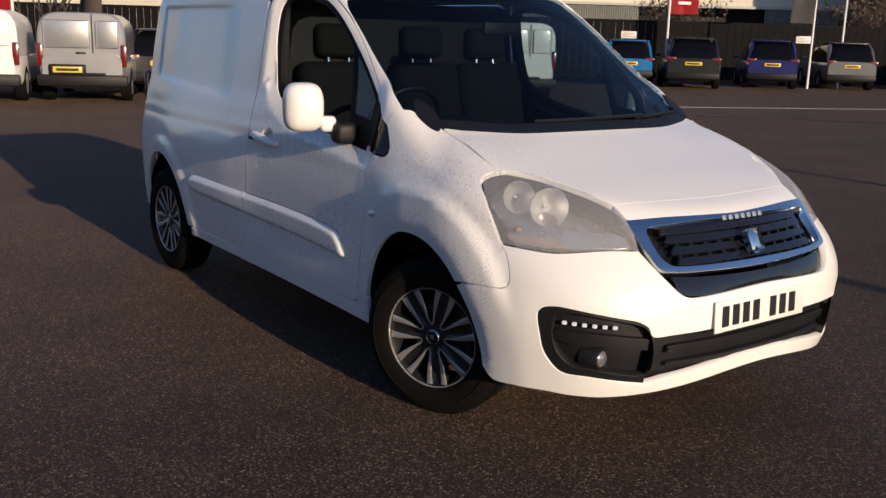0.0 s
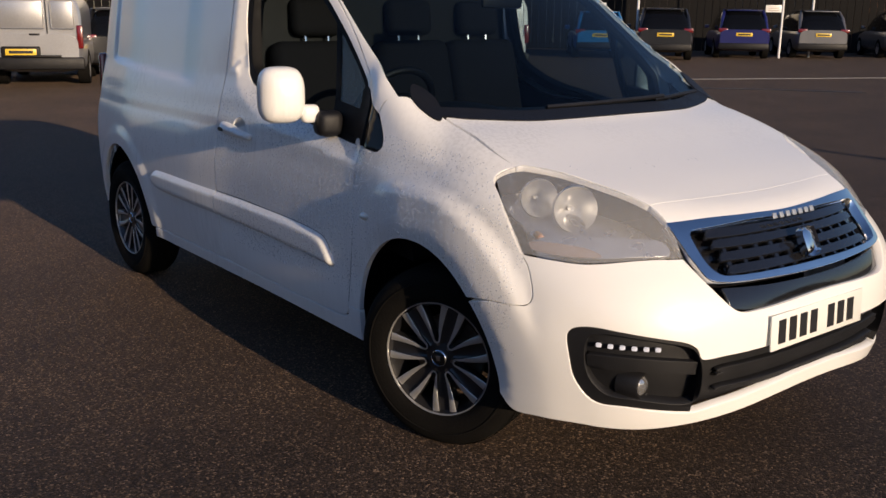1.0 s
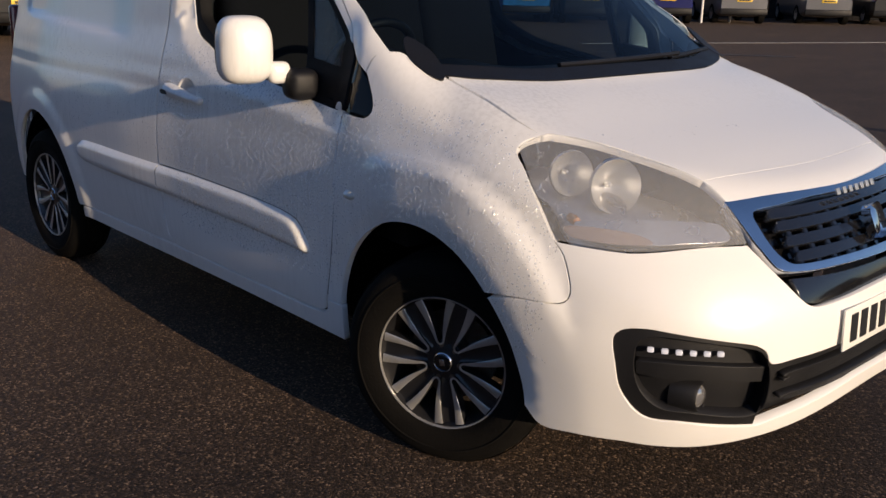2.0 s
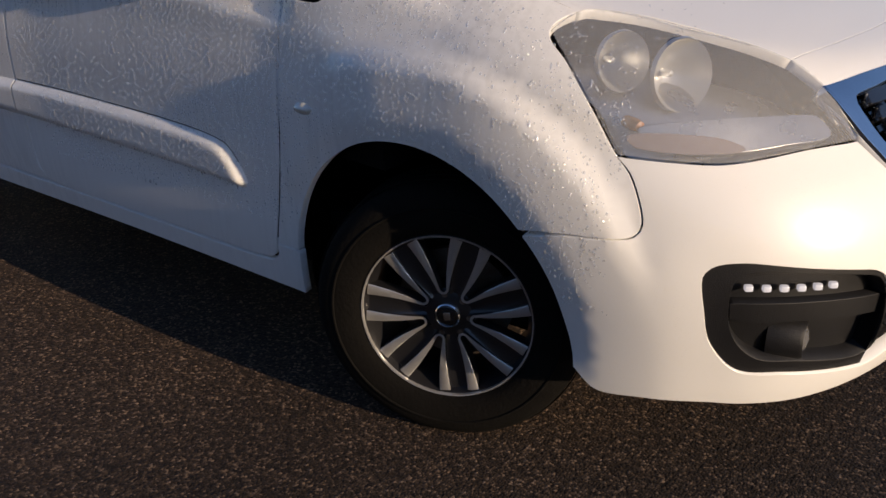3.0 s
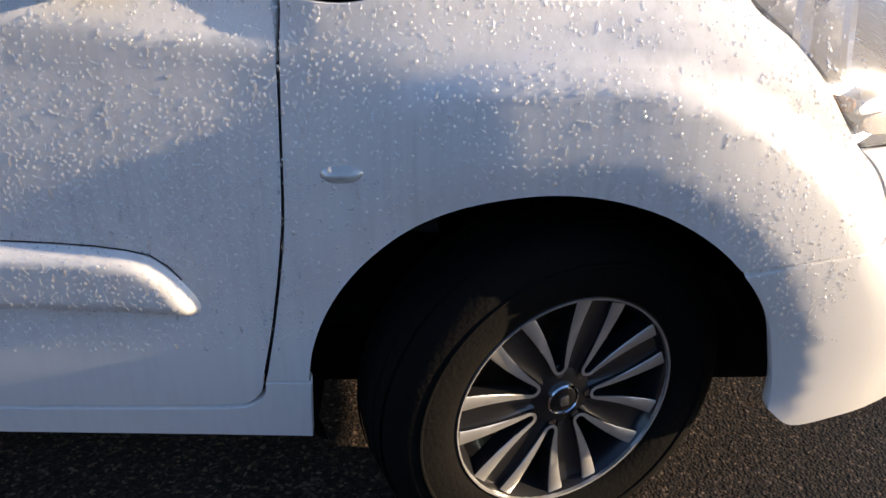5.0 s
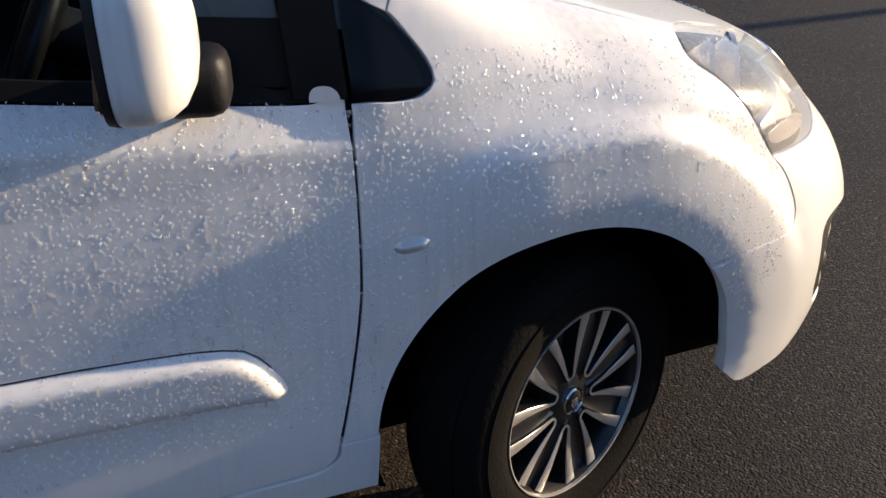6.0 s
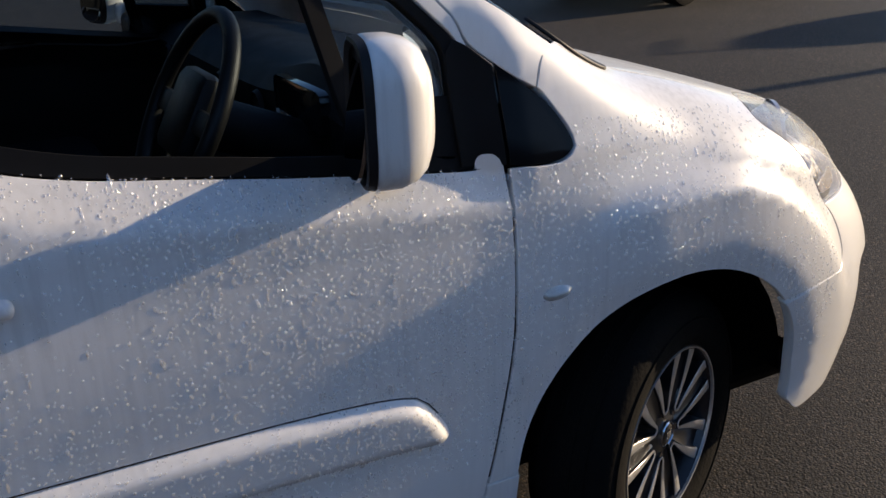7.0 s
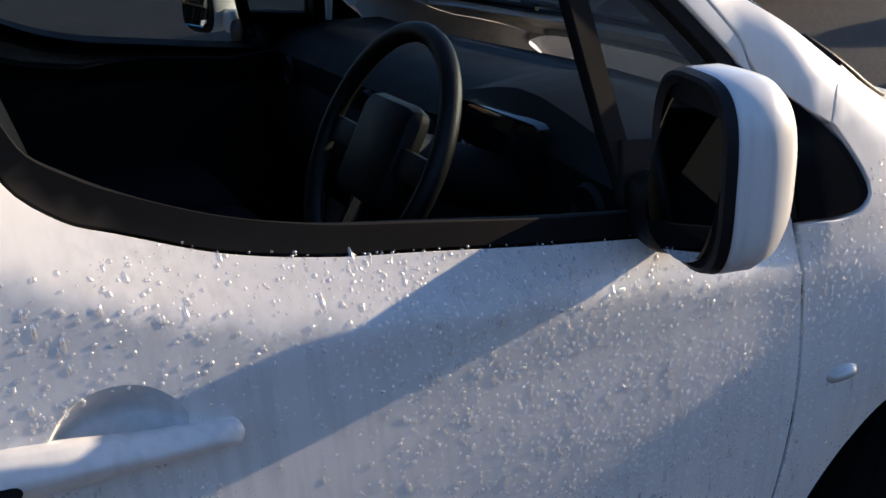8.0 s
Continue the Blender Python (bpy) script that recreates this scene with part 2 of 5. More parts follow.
# ---- the van's skin: one smooth form, from which every panel is cut ----
def table(z, zs, vs):
    """A smooth curve through a few stations."""
    zs, vs = np.asarray(zs, float), np.asarray(vs, float)
    m = np.gradient(vs, zs)
    z = np.clip(z, zs[0], zs[-1])
    i = np.clip(np.searchsorted(zs, z) - 1, 0, len(zs) - 2)
    h = zs[i + 1] - zs[i]
    t = (z - zs[i]) / h
    return ((1 + 2 * t) * (1 - t) ** 2 * vs[i] + t * (1 - t) ** 2 * h * m[i] + t * t * (3 - 2 * t) * vs[i + 1] + t * t * (t - 1) * h * m[i + 1])


def smax(a, b, k):
    h = np.maximum(k - np.abs(a - b), 0) / k
    return np.maximum(a, b) + h * h * k / 4


def step(t):
    t = np.clip(t, 0, 1)
    return t * t * (3 - 2 * t)


def half_width(z):
    return table(z, (0.15, 0.26, 0.36, 0.5, 0.65, 0.8, 0.92, 1.0, 1.1, 1.2, 1.4, 1.6, 1.8), (0.85, 0.876, 0.892, 0.912, 0.921, 0.920, 0.903, 0.878, 0.857, 0.84, 0.81, 0.776, 0.73))


def inside(x, z, x0, x1, z0, z1, soft):
    """1 within a soft-edged box, 0 outside."""
    return step((x - x0) / soft) * step((x1 - x) / soft) * step((z - z0) / soft) * step((z1 - z) / soft)


def window_sill(x):
    """Height of the lower edge of the side window."""
    return 0.986 - 0.121 * (x + 0.45) + 0.104 * np.exp(-(np.maximum(x, -1.42) + 1.364) / 0.125)


def swage(x, z):
    """Flare round the front arch, shoulder under the side window, blank panel of the load space, rear flare."""
    r = np.hypot(x + 0.036, z - 0.352)
    turn = np.degrees(np.arctan2(z - 0.352, x + 0.036))
    turn = np.where(turn < -120, turn + 360, turn)
    front = step((x + 0.28) / 0.30) * step((z - 0.50) / 0.15)
    crest = step((turn - 5) / 45) * step((126 - turn) / 30)
    d = 0.018 * crest * (1 - step((r - 0.522) / 0.055)) - 0.010 * step((r - 0.53) / 0.05) * front
    # the lip falls away from a fine crease inside the flare
    u = 0.428 - r
    d = d - 0.08 * (u + np.sqrt(u * u + 1.2e-5)) * step((z - 0.22) / 0.12) * step((150 - turn) / 40)
    d = d - 0.006 * step((0.44 - r) / 0.07) * step((z - 0.3) / 0.2) * step((turn - 110) / 40)
    # the doors lie a little deeper than the wing
    d = d - 0.014 * step((-0.17 - x) / 0.34) * step((x + 1.85) / 0.5) * step((z - 0.36) / 0.2) * step((0.99 - z) / 0.12)
    d = d - 0.008 * step((x - 0.50) / 0.12) * step((0.66 - z) / 0.1)
    d = d - 0.020 * step((z - 0.87) / 0.15) * step((x + 0.50) / 0.62)
    rr = np.hypot(x + 2.70, z - 0.35)
    d = d + 0.011 * step((0.50 - rr) / 0.07) * step((z - 0.2) / 0.2)
    # the tail draws in
    d = d - 0.07 * step((-2.45 - x) / 0.9)
    low = 1.093 - 0.0576 * (x + 1.857)
    d = d - 0.012 * step((x + 3.01) / 0.06) * step((-1.78 - x) / 0.24) * step((z - low) / 0.04) * step((1.62 - z) / 0.07)
    sill = window_sill(x)
    slope = (window_sill(x + 0.01) - window_sill(x - 0.01)) / 0.02
    gap = np.maximum((sill - z) / np.sqrt(1 + slope * slope), -1.405 - x)
    u = 0.062 - np.maximum(gap, 0)
    d = d - 0.50 * 0.5 * (u + np.sqrt(u * u + 3e-5)) * step((-0.36 - x) / 0.12) * step((x + 1.56) / 0.1)
    return d


def body(x, y, z):
    y = np.abs(y)
    w = half_width(z)
    nose = table(z, (0.15, 0.25, 0.35, 0.5, 0.6, 0.7, 0.77, 0.88, 0.97, 1.1, 1.3), (0.79, 0.865, 0.897, 0.908, 0.905, 0.876, 0.835, 0.78, 0.72, 0.63, 0.45))
    n = table(z, (0.2, 0.5, 0.6, 0.68, 0.77, 0.88, 1.3), (2.95, 3.05, 2.95, 2.7, 2.4, 2.3, 2.25))
    a = nose - 0.05
    ws = w + swage(x, z)
    side = ((np.maximum(x - 0.05, 0) / a) ** n + (y / ws) ** n) ** (1 / n) * ws - ws
    top = (z - (table(x, (-0.9, -0.2, 0.0, 0.29, 0.575, 0.765, 0.96), (1.22, 1.135, 1.092, 1.005, 0.918, 0.845, 0.725)) - 0.025 * (y / 0.80) ** 2)) * 0.95
    low = smax(side, top, 0.14)
    wc = w - 0.02 * step((x + 1.3) / 1.1) * step((z - 1.0) / 0.5)
    cab = y - wc - swage(x, z)
    roof = z - table(x, (-3.5, -3.0, -2.0, -1.2, -0.8), (1.75, 1.78, 1.795, 1.78, 1.72)) + 0.05 * (y / 0.74) ** 2
    # windscreen: leans back, curved in plan
    screen = ((x + 0.02 + 0.14 * (y / 0.78) ** 2) * 0.56 + (z - 1.107) * 0.83)
    cab = smax(smax(smax(cab, roof, 0.16), screen, 0.07), 0.97 - z, 0.04)
    f = -smax(-low, -cab, 0.03)
    rear = -x - 3.34 + 0.04 * (y / 0.8) ** 2 + 0.1 * np.maximum(z - 1.0, 0) ** 2
    return smax(f, rear, 0.18)


def march(start, way, far):
    """Where rays from outside first meet the skin."""
    lo, hi = np.zeros(len(start)), np.full(len(start), np.nan)
    last = np.zeros(len(start))
    for s in np.linspace(0, far, 160)[1:]:
        p = start + way * s
        hit = (body(p[:, 0], p[:, 1], p[:, 2]) < 0) & np.isnan(hi)
        lo[hit], hi[hit] = last[hit], s
        last[:] = s
    hi = np.where(np.isnan(hi), far, hi)
    for _ in range(24):
        m = (lo + hi) / 2
        p = start + way * m[:, None]
        inner = body(p[:, 0], p[:, 1], p[:, 2]) < 0
        hi, lo = np.where(inner, m, hi), np.where(inner, lo, m)
    return start + way * hi[:, None]


def normal_of(p):
    e = 0.004
    g = np.stack([body(p[:, 0] + (e if k == 0 else 0), p[:, 1] + (e if k == 1 else 0), p[:, 2] + (e if k == 2 else 0))
                  - body(p[:, 0] - (e if k == 0 else 0), p[:, 1] - (e if k == 1 else 0), p[:, 2] - (e if k == 2 else 0)) for k in range(3)], 1)
    return g / np.linalg.norm(g, axis=1, keepdims=True)


# Ways to lay an outline onto the skin: from the side, from the front corner, round the wing, round the roof, from above.
LAMP_EYE = (0.15, -0.30, 0.60)
AXIS = {"wing": (-0.42, 0.58, 0.45), "upper": (0.0, 1.0, 0.75)}


def onto(kind, q):
    a, b = q[:, 0], q[:, 1]
    zero = np.zeros_like(a)
    if kind == "side":
        return march(np.stack([a, zero - 1.15, b], 1), np.stack([zero, zero + 1, zero], 1), 1.1)
    if kind == "top":
        return march(np.stack([a, b, zero + 2.0], 1), np.stack([zero, zero, zero - 1], 1), 1.9)
    if kind == "corner":
        way = np.stack([np.cos(a / 0.8), -np.sin(a / 0.8), zero], 1)
        return march(np.stack([zero + 0.05, zero, b], 1) + way * 1.5, -way, 1.45)
    if kind == "rear":
        return march(np.stack([zero - 4.0, a, b], 1), np.stack([zero + 1, zero, zero], 1), 1.5)
    if kind == "lamp":
        way = np.stack([np.cos(b / 0.5) * np.cos(a / 0.5), -np.cos(b / 0.5) * np.sin(a / 0.5), np.sin(b / 0.5)], 1)
        return march(np.array(LAMP_EYE) + way * 1.3, -way, 1.25)
    y0, z0, r = AXIS[kind]
    way = np.stack([zero, -np.cos(b / r), np.sin(b / r)], 1)
    return march(np.stack([a, zero + y0, zero + z0], 1) + way * 1.3, -way, 1.25)


def across(kind, p):
    """The flat place of a point of the skin, for onto()."""
    x, y, z = p
    if kind == "side":
        return x, z
    if kind == "top":
        return x, y
    if kind == "corner":
        return 0.8 * math.atan2(-y, x - 0.05), z
    if kind == "rear":
        return y, z
    if kind == "lamp":
        dx, dy, dz = x - LAMP_EYE[0], y - LAMP_EYE[1], z - LAMP_EYE[2]
        return 0.5 * math.atan2(-dy, dx), 0.5 * math.atan2(dz, math.hypot(dx, dy))
    y0, z0, r = AXIS[kind]
    return x, r * math.atan2(z - z0, -(y - y0))


def curve(points, spacing, sharp=()):
    """A closed smooth line through points, evenly spaced, with sharp corners where told."""
    pts, count, out = [Vector(p) for p in points], len(points), []
    for k in range(count):
        p1, p2 = pts[k], pts[(k + 1) % count]
        p0 = pts[k - 1] if k not in sharp else p1 - (p2 - p1) * 0.3
        p3 = pts[(k + 2) % count] if (k + 1) % count not in sharp else p2 + (p2 - p1) * 0.3
        m1, m2 = (p2 - p0) * 0.5, (p3 - p1) * 0.5
        if k in sharp:
            m1 = p2 - p1
        if (k + 1) % count in sharp:
            m2 = p2 - p1
        limit = (p2 - p1).length
        m1, m2 = [m * min(1, limit / max(m.length, 1e-9)) for m in (m1, m2)]
        n = max(1, math.ceil(limit / spacing))
        for j in range(n):
            t = j / n
            out.append((2 * t**3 - 3 * t**2 + 1) * p1 + (t**3 - 2 * t**2 + t) * m1 + (3 * t**2 - 2 * t**3) * p2 + (t**3 - t**2) * m2)
    return np.array([tuple(p) for p in out])


def contains(poly, q):
    x, y = q[:, 0], q[:, 1]
    odd = np.zeros(len(q), bool)
    for (x1, y1), (x2, y2) in zip(poly, np.roll(poly, -1, 0)):
        if y1 != y2:
            odd ^= ((y1 > y) != (y2 > y)) & (x < (x2 - x1) * (y - y1) / (y2 - y1) + x1)
    return odd


def edge_distance(poly, q, skip=None):
    best = np.full(len(q), 9.0)
    for k, (a, b) in enumerate(zip(poly, np.roll(poly, -1, 0))):
        if skip is not None and skip[k]:
            continue
        d = b - a
        t = np.clip(((q - a) @ d) / max(d @ d, 1e-12), 0, 1)
        best = np.minimum(best, np.linalg.norm(q - a - t[:, None] * d, axis=1))
    return best


def area(poly):
    return 0.5 * np.sum(poly[:, 0] * np.roll(poly[:, 1], -1) - np.roll(poly[:, 0], -1) * poly[:, 1])


def shrunk(poly, gap):
    """The outline moved inwards by gap."""
    d = np.roll(poly, -1, 0) - np.roll(poly, 1, 0)
    n = np.stack([-d[:, 1], d[:, 0]], 1) * (1 if area(poly) > 0 else -1)
    return poly + gap * n / np.maximum(np.linalg.norm(n, axis=1, keepdims=True), 1e-9)


def panel(name, kind, outline, material, parent, label="", holes=(), grid=0.03, gap=0.0018, depth=0.022, lift=0.0, bulge=(0.0, 0.03), sharp=(), fine=None, blunt=None):
    """A sheet of the skin inside an outline, with a rounded, turned-in edge. lift: height over the skin; bulge: swell and the width over which it rises."""
    lines = []
    for n, one in enumerate((outline, *holes)):
        poly = one if isinstance(one, np.ndarray) else curve([across(kind, p) if len(p) == 3 else p for p in one], fine or grid * 0.6, sharp if n == 0 else ())
        lines.append(shrunk(poly, gap if n == 0 else -gap))
    whole = np.concatenate(lines)
    lo, hi = lines[0].min(0), lines[0].max(0)
    gx, gy = np.meshgrid(np.arange(lo[0], hi[0], grid), np.arange(lo[1], hi[1], grid * 0.866))
    gx = gx + (np.arange(gx.shape[0]) % 2 * grid / 2)[:, None]
    q = np.stack([gx.ravel(), gy.ravel()], 1)
    ok = contains(lines[0], q)
    for hole in lines[1:]:
        ok &= ~contains(hole, q)
    q = q[ok]
    for line in lines:
        q = q[edge_distance(line, q) > grid * 0.45]
    flat = np.concatenate([whole, q])
    edges, first, rings = [], 0, []
    for line in lines:
        ring = list(range(first, first + len(line)))
        edges += list(zip(ring, ring[1:] + ring[:1]))
        rings.append(ring)
        first += len(line)
    verts, _, faces, orig, _, _ = geometry.delaunay_2d_cdt([Vector(p) for p in flat], edges, [], 0, 1e-7)
    flat2 = np.array([tuple(v) for v in verts])
    back = {o: k for k, some in enumerate(orig) for o in some}
    mid = np.array([flat2[list(f)].mean(0) for f in faces])
    ok = contains(lines[0], mid)
    for hole in lines[1:]:
        ok &= ~contains(hole, mid)
    p = onto(kind, flat2)
    nrm = normal_of(p)
    up = np.full(len(p), lift)
    if bulge[0]:
        reach = np.full(len(p), 9.0)
        for line in lines:
            ends = np.abs(line[:, 0] - blunt) < 0.006 if blunt is not None else np.zeros(len(line), bool)
            reach = np.minimum(reach, edge_distance(line, flat2, ends & np.roll(ends, -1)))
        up = up + bulge[0] * np.sin(np.minimum(reach / bulge[1], 1) * np.pi / 2)
    p = p + nrm * up[:, None]
    coords, normals, tris = list(p), list(nrm), []
    for f, keep in zip(faces, ok):
        if keep:
            a, b, c = p[list(f)]
            tris.append(tuple(f) if np.dot(np.cross(b - a, c - a), nrm[f[0]]) > 0 else tuple(f)[::-1])
    if bulge[0]:
        swell = np.zeros_like(nrm)
        for f in tris:
            a, b, c = p[list(f)]
            for k in f:
                swell[k] += np.cross(b - a, c - a)
        long = np.linalg.norm(swell, axis=1, keepdims=True)
        normals = list(np.where(long > 1e-12, swell / np.maximum(long, 1e-12), nrm))
    sides = []
    for n, ring in enumerate(rings):
        ring = [back[k] for k in ring]
        q3 = p[ring]
        along = np.roll(q3, -1, 0) - np.roll(q3, 1, 0)
        out = np.cross(along, nrm[ring])
        out /= np.maximum(np.linalg.norm(out, axis=1, keepdims=True), 1e-9)
        turn = (1 if area(lines[n]) > 0 else -1) * (1 if n == 0 else -1)
        # the flat plane and the skin may be of opposite hand
        a, b, c = faces[0]
        hand = np.sign(np.dot(np.cross(p[b] - p[a], p[c] - p[a]), nrm[a]) * np.cross(flat2[b] - flat2[a], flat2[c] - flat2[a]))
        out *= turn * hand
        base = len(coords)
        soft = min(0.0025, depth / 3)
        coords += list(q3 + out * soft * 0.5 - nrm[ring] * soft) + list(q3 + out * soft * 0.5 - nrm[ring] * depth)
        normals += list(out * 0.8 + nrm[ring] * 0.5) + list(out)
        m = len(ring)
        for k in range(m):
            j = (k + 1) % m
            for quad in ((ring[k], ring[j], base + j, base + k), (base + k, base + j, base + m + j, base + m + k)):
                a, b, c = (np.array(coords[i]) for i in quad[:3])
                sides.append(quad if np.dot(np.cross(b - a, c - a), out[k] + nrm[ring[k]] * 0.3) > 0 else quad[::-1])
    mesh = bpy.data.meshes.new(name)
    mesh.from_pydata([tuple(c) for c in coords], [], tris + sides)
    mesh.materials.append(material)
    mesh.shade_smooth()
    nn = np.array(normals)
    nn /= np.linalg.norm(nn, axis=1, keepdims=True)
    mesh.normals_split_custom_set_from_vertices([tuple(v) for v in nn])
    ob = new(name, mesh)
    ob.parent = parent
    return tagged(ob, label)


def arch(cx, cz, r, a0, a1, n=16):
    """Points along a wheel arch, by angle in degrees from straight back over the top."""
    return [(cx - r * math.cos(radians(a0 + (a1 - a0) * k / (n - 1))), cz + r * math.sin(radians(a0 + (a1 - a0) * k / (n - 1)))) for k in range(n)]


van = thing("white_van", "white panel van with wet paintwork parked on asphalt", "van")


def S(x, z):
    """The point of the van's right side at a length and a height."""
    return tuple(onto("side", np.array([[x, z]]))[0])


def S_top(x, y):
    """The point of the van's upper side at a length and a breadth."""
    return tuple(onto("top", np.array([[x, y]]))[0])


def both(points):
    """An outline given for the right half, from the middle line and back to it, with its mirror image."""
    return list(points) + [(x, -y, z) for x, y, z in reversed(points) if abs(y) > 1e-6]


FRONT_ARCH, REAR_ARCH = (-0.039, 0.355, 0.366), (-2.70, 0.356, 0.378)

# -- bonnet and nose --
BONNET_SIDE = [(-0.164, -0.720, 1.106), (0.020, -0.723, 1.052), (0.154, -0.738, 1.018), (0.247, -0.739, 0.997)]
LAMP_TOP = [(0.255, -0.713, 0.996), (0.340, -0.627, 0.975), (0.470, -0.558, 0.940), (0.589, -0.505, 0.903)]
NOSE_SEAM = [(0.612, -0.328, 0.901), (0.626, -0.150, 0.900), (0.632, 0.000, 0.898)]
flat = lambda pts: [(x, y) for x, y, z in pts]
right = flat([(-0.029, 0.0, 0.003), (-0.058, -0.369, 0.003), (-0.125, -0.594, 0.003)] + BONNET_SIDE + LAMP_TOP + NOSE_SEAM)
outline = right + [(x, -y) for x, y in right[-2:0:-1]]
panel("bonnet", "top", outline, white, van, "white bonnet with a fine front seam", sharp=(3, 6, 7, 10, 16, 19, 20, 23), grid=0.035)
nose = flat(LAMP_TOP[-1:] + [(0.669, -0.501, 0.859), (0.706, -0.349, 0.861), (0.733, -0.155, 0.857), (0.739, 0.000, 0.855)])
nose_line = nose + [(x, -y) for x, y in nose[-2::-1]] + [(x, -y) for x, y, z in NOSE_SEAM[:-1]] + [(x, y) for x, y, z in NOSE_SEAM[::-1]]
panel("nose_panel", "top", nose_line, white, van, sharp=(0, 1, 7, 8), grid=0.025)

# -- front wings --
LAMP_BACK = [(0.230, -0.820, 0.974), (0.286, -0.843, 0.921), (0.342, -0.848, 0.850), (0.397, -0.845, 0.769)]
WING_END = [S(0.435, 0.730), S(0.459, 0.683), S(0.470, 0.643), S(0.460, 0.619), S(0.428, 0.613), S(0.327, 0.608)]
wing_arch = [S(*p) for p in arch(*FRONT_ARCH, 139, 5, 22)]
DOOR_FRONT = [S(-0.410, 0.985), S(-0.414, 0.902), S(-0.421, 0.698), S(-0.431, 0.611), S(-0.452, 0.491), S(-0.472, 0.402)]
QUARTER_LOW = [S(-0.345, 0.983), S(-0.300, 0.986), S(-0.277, 1.004), S(-0.286, 1.034), S(-0.316, 1.078)]
wing_line = (BONNET_SIDE + LAMP_BACK + WING_END + wing_arch + [S(-0.402, 0.382), S(-0.474, 0.385)] + DOOR_FRONT[::-1][1:] + QUARTER_LOW
             + [(-0.339, -0.849, 1.107), (-0.316, -0.827, 1.153), (-0.260, -0.773, 1.153)])
n0 = len(BONNET_SIDE) + len(LAMP_BACK)
wing = panel("front_wing", "wing", wing_line, white, van, "white front wing with water drops", sharp=(0, 3, n0 + 6, n0 + 6 + 21, n0 + 6 + 22, n0 + 6 + 23, n0 + 28 + 6, len(wing_line) - 3, len(wing_line) - 1), grid=0.022, gap=0.0035)
mirrored(wing)

# -- front bumper with its wide lower opening --
GRILLE_SIDE = [(0.741, -0.523, 0.765), (0.816, -0.484, 0.691), (0.865, -0.425, 0.625), (0.881, -0.369, 0.612)]
LAMP_LOW = [(0.740, -0.520, 0.768), (0.676, -0.631, 0.765), (0.571, -0.754, 0.751), (0.494, -0.804, 0.754), (0.401, -0.846, 0.760)]
bumper_arch = [S(*arch(-0.039, 0.355, 0.366 + 0.018 * max(0, a - 170) / 18, a, a, 2)[0]) for a in [141 + 47 * k / 9 for k in range(10)]]
half = ([(0.901, 0.000, 0.623)] + GRILLE_SIDE[::-1] + LAMP_LOW[1:] + WING_END[:-1] + [S(0.327, 0.606)] + bumper_arch
        + [(0.393, -0.853, 0.258), (0.484, -0.830, 0.261), (0.591, -0.776, 0.263), (0.646, -0.737, 0.259), (0.731, -0.650, 0.259), (0.824, -0.491, 0.276), (0.884, -0.199, 0.310), (0.890, 0.000, 0.319)])
FOG_TOP = [(0.904, -0.226, 0.494), (0.870, -0.461, 0.490), (0.846, -0.536, 0.488), (0.838, -0.556, 0.523), (0.818, -0.598, 0.546), (0.657, -0.775, 0.582), (0.601, -0.811, 0.577), (0.581, -0.828, 0.553)]
FOG_LOW = [(0.590, -0.825, 0.484), (0.603, -0.808, 0.410), (0.646, -0.767, 0.347), (0.717, -0.705, 0.337), (0.820, -0.537, 0.314), (0.849, -0.465, 0.328), (0.899, -0.152, 0.365)]
hole = both([(0.908, 0.000, 0.497)] + FOG_TOP + FOG_LOW + [(0.900, 0.000, 0.367)])
panel("front_bumper", "corner", both(half), white, van, "white front bumper with a black lower opening", holes=(hole,), grid=0.025,
      sharp=(4, 8, 15, 24), depth=0.03)
panel("lower_grille", "corner", hole, black_plastic, van, "black lower grille and lamp surround", lift=-0.045, grid=0.03, gap=-0.01, depth=0.02)
for z in (0.370, 0.422, 0.436):
    bar = both([(0.96, 0.0, z + 0.008), (0.93, -0.46, z + 0.008), (0.92, -0.50, z), (0.93, -0.46, z - 0.008), (0.96, 0.0, z - 0.008)])
    panel("grille_bar", "corner", bar, black_plastic, van, lift=-0.02, grid=0.04, gap=0, depth=0.025)

# -- grille: chrome surround, black mesh of bars, plain emblem --
G_OUT = [(0.742, 0.000, 0.853), (0.733, -0.162, 0.856), (0.707, -0.360, 0.859), (0.668, -0.517, 0.855), (0.721, -0.509, 0.799), (0.763, -0.497, 0.752), (0.814, -0.469, 0.703), (0.871, -0.224, 0.692), (0.881, 0.000, 0.688)]
G_IN = [(0.764, 0.000, 0.837), (0.753, -0.202, 0.841), (0.734, -0.375, 0.835), (0.717, -0.459, 0.828), (0.741, -0.468, 0.796), (0.788, -0.458, 0.741), (0.819, -0.424, 0.716), (0.861, -0.215, 0.712), (0.869, 0.000, 0.711)]
panel("grille_surround", "corner", both(G_OUT), chrome, van, "chrome grille surround", holes=(both(G_IN),), sharp=(3, 13), grid=0.02, lift=0.004, depth=0.04)
panel("grille_back", "corner", both(G_OUT), gloss_black, van, "black grille mesh", lift=-0.05, gap=0.01, depth=0.02)
for z in (0.733, 0.766, 0.799, 0.826):
    reach = 0.36 + (z - 0.72) * 0.6
    bar = both([(0.9, 0.0, z + 0.009), (0.8, -reach, z + 0.009), (0.8, -reach - 0.01, z - 0.009), (0.9, 0.0, z - 0.009)])
    panel("grille_bar", "corner", bar, gloss_black, van, lift=-0.012, grid=0.03, gap=0, depth=0.02)
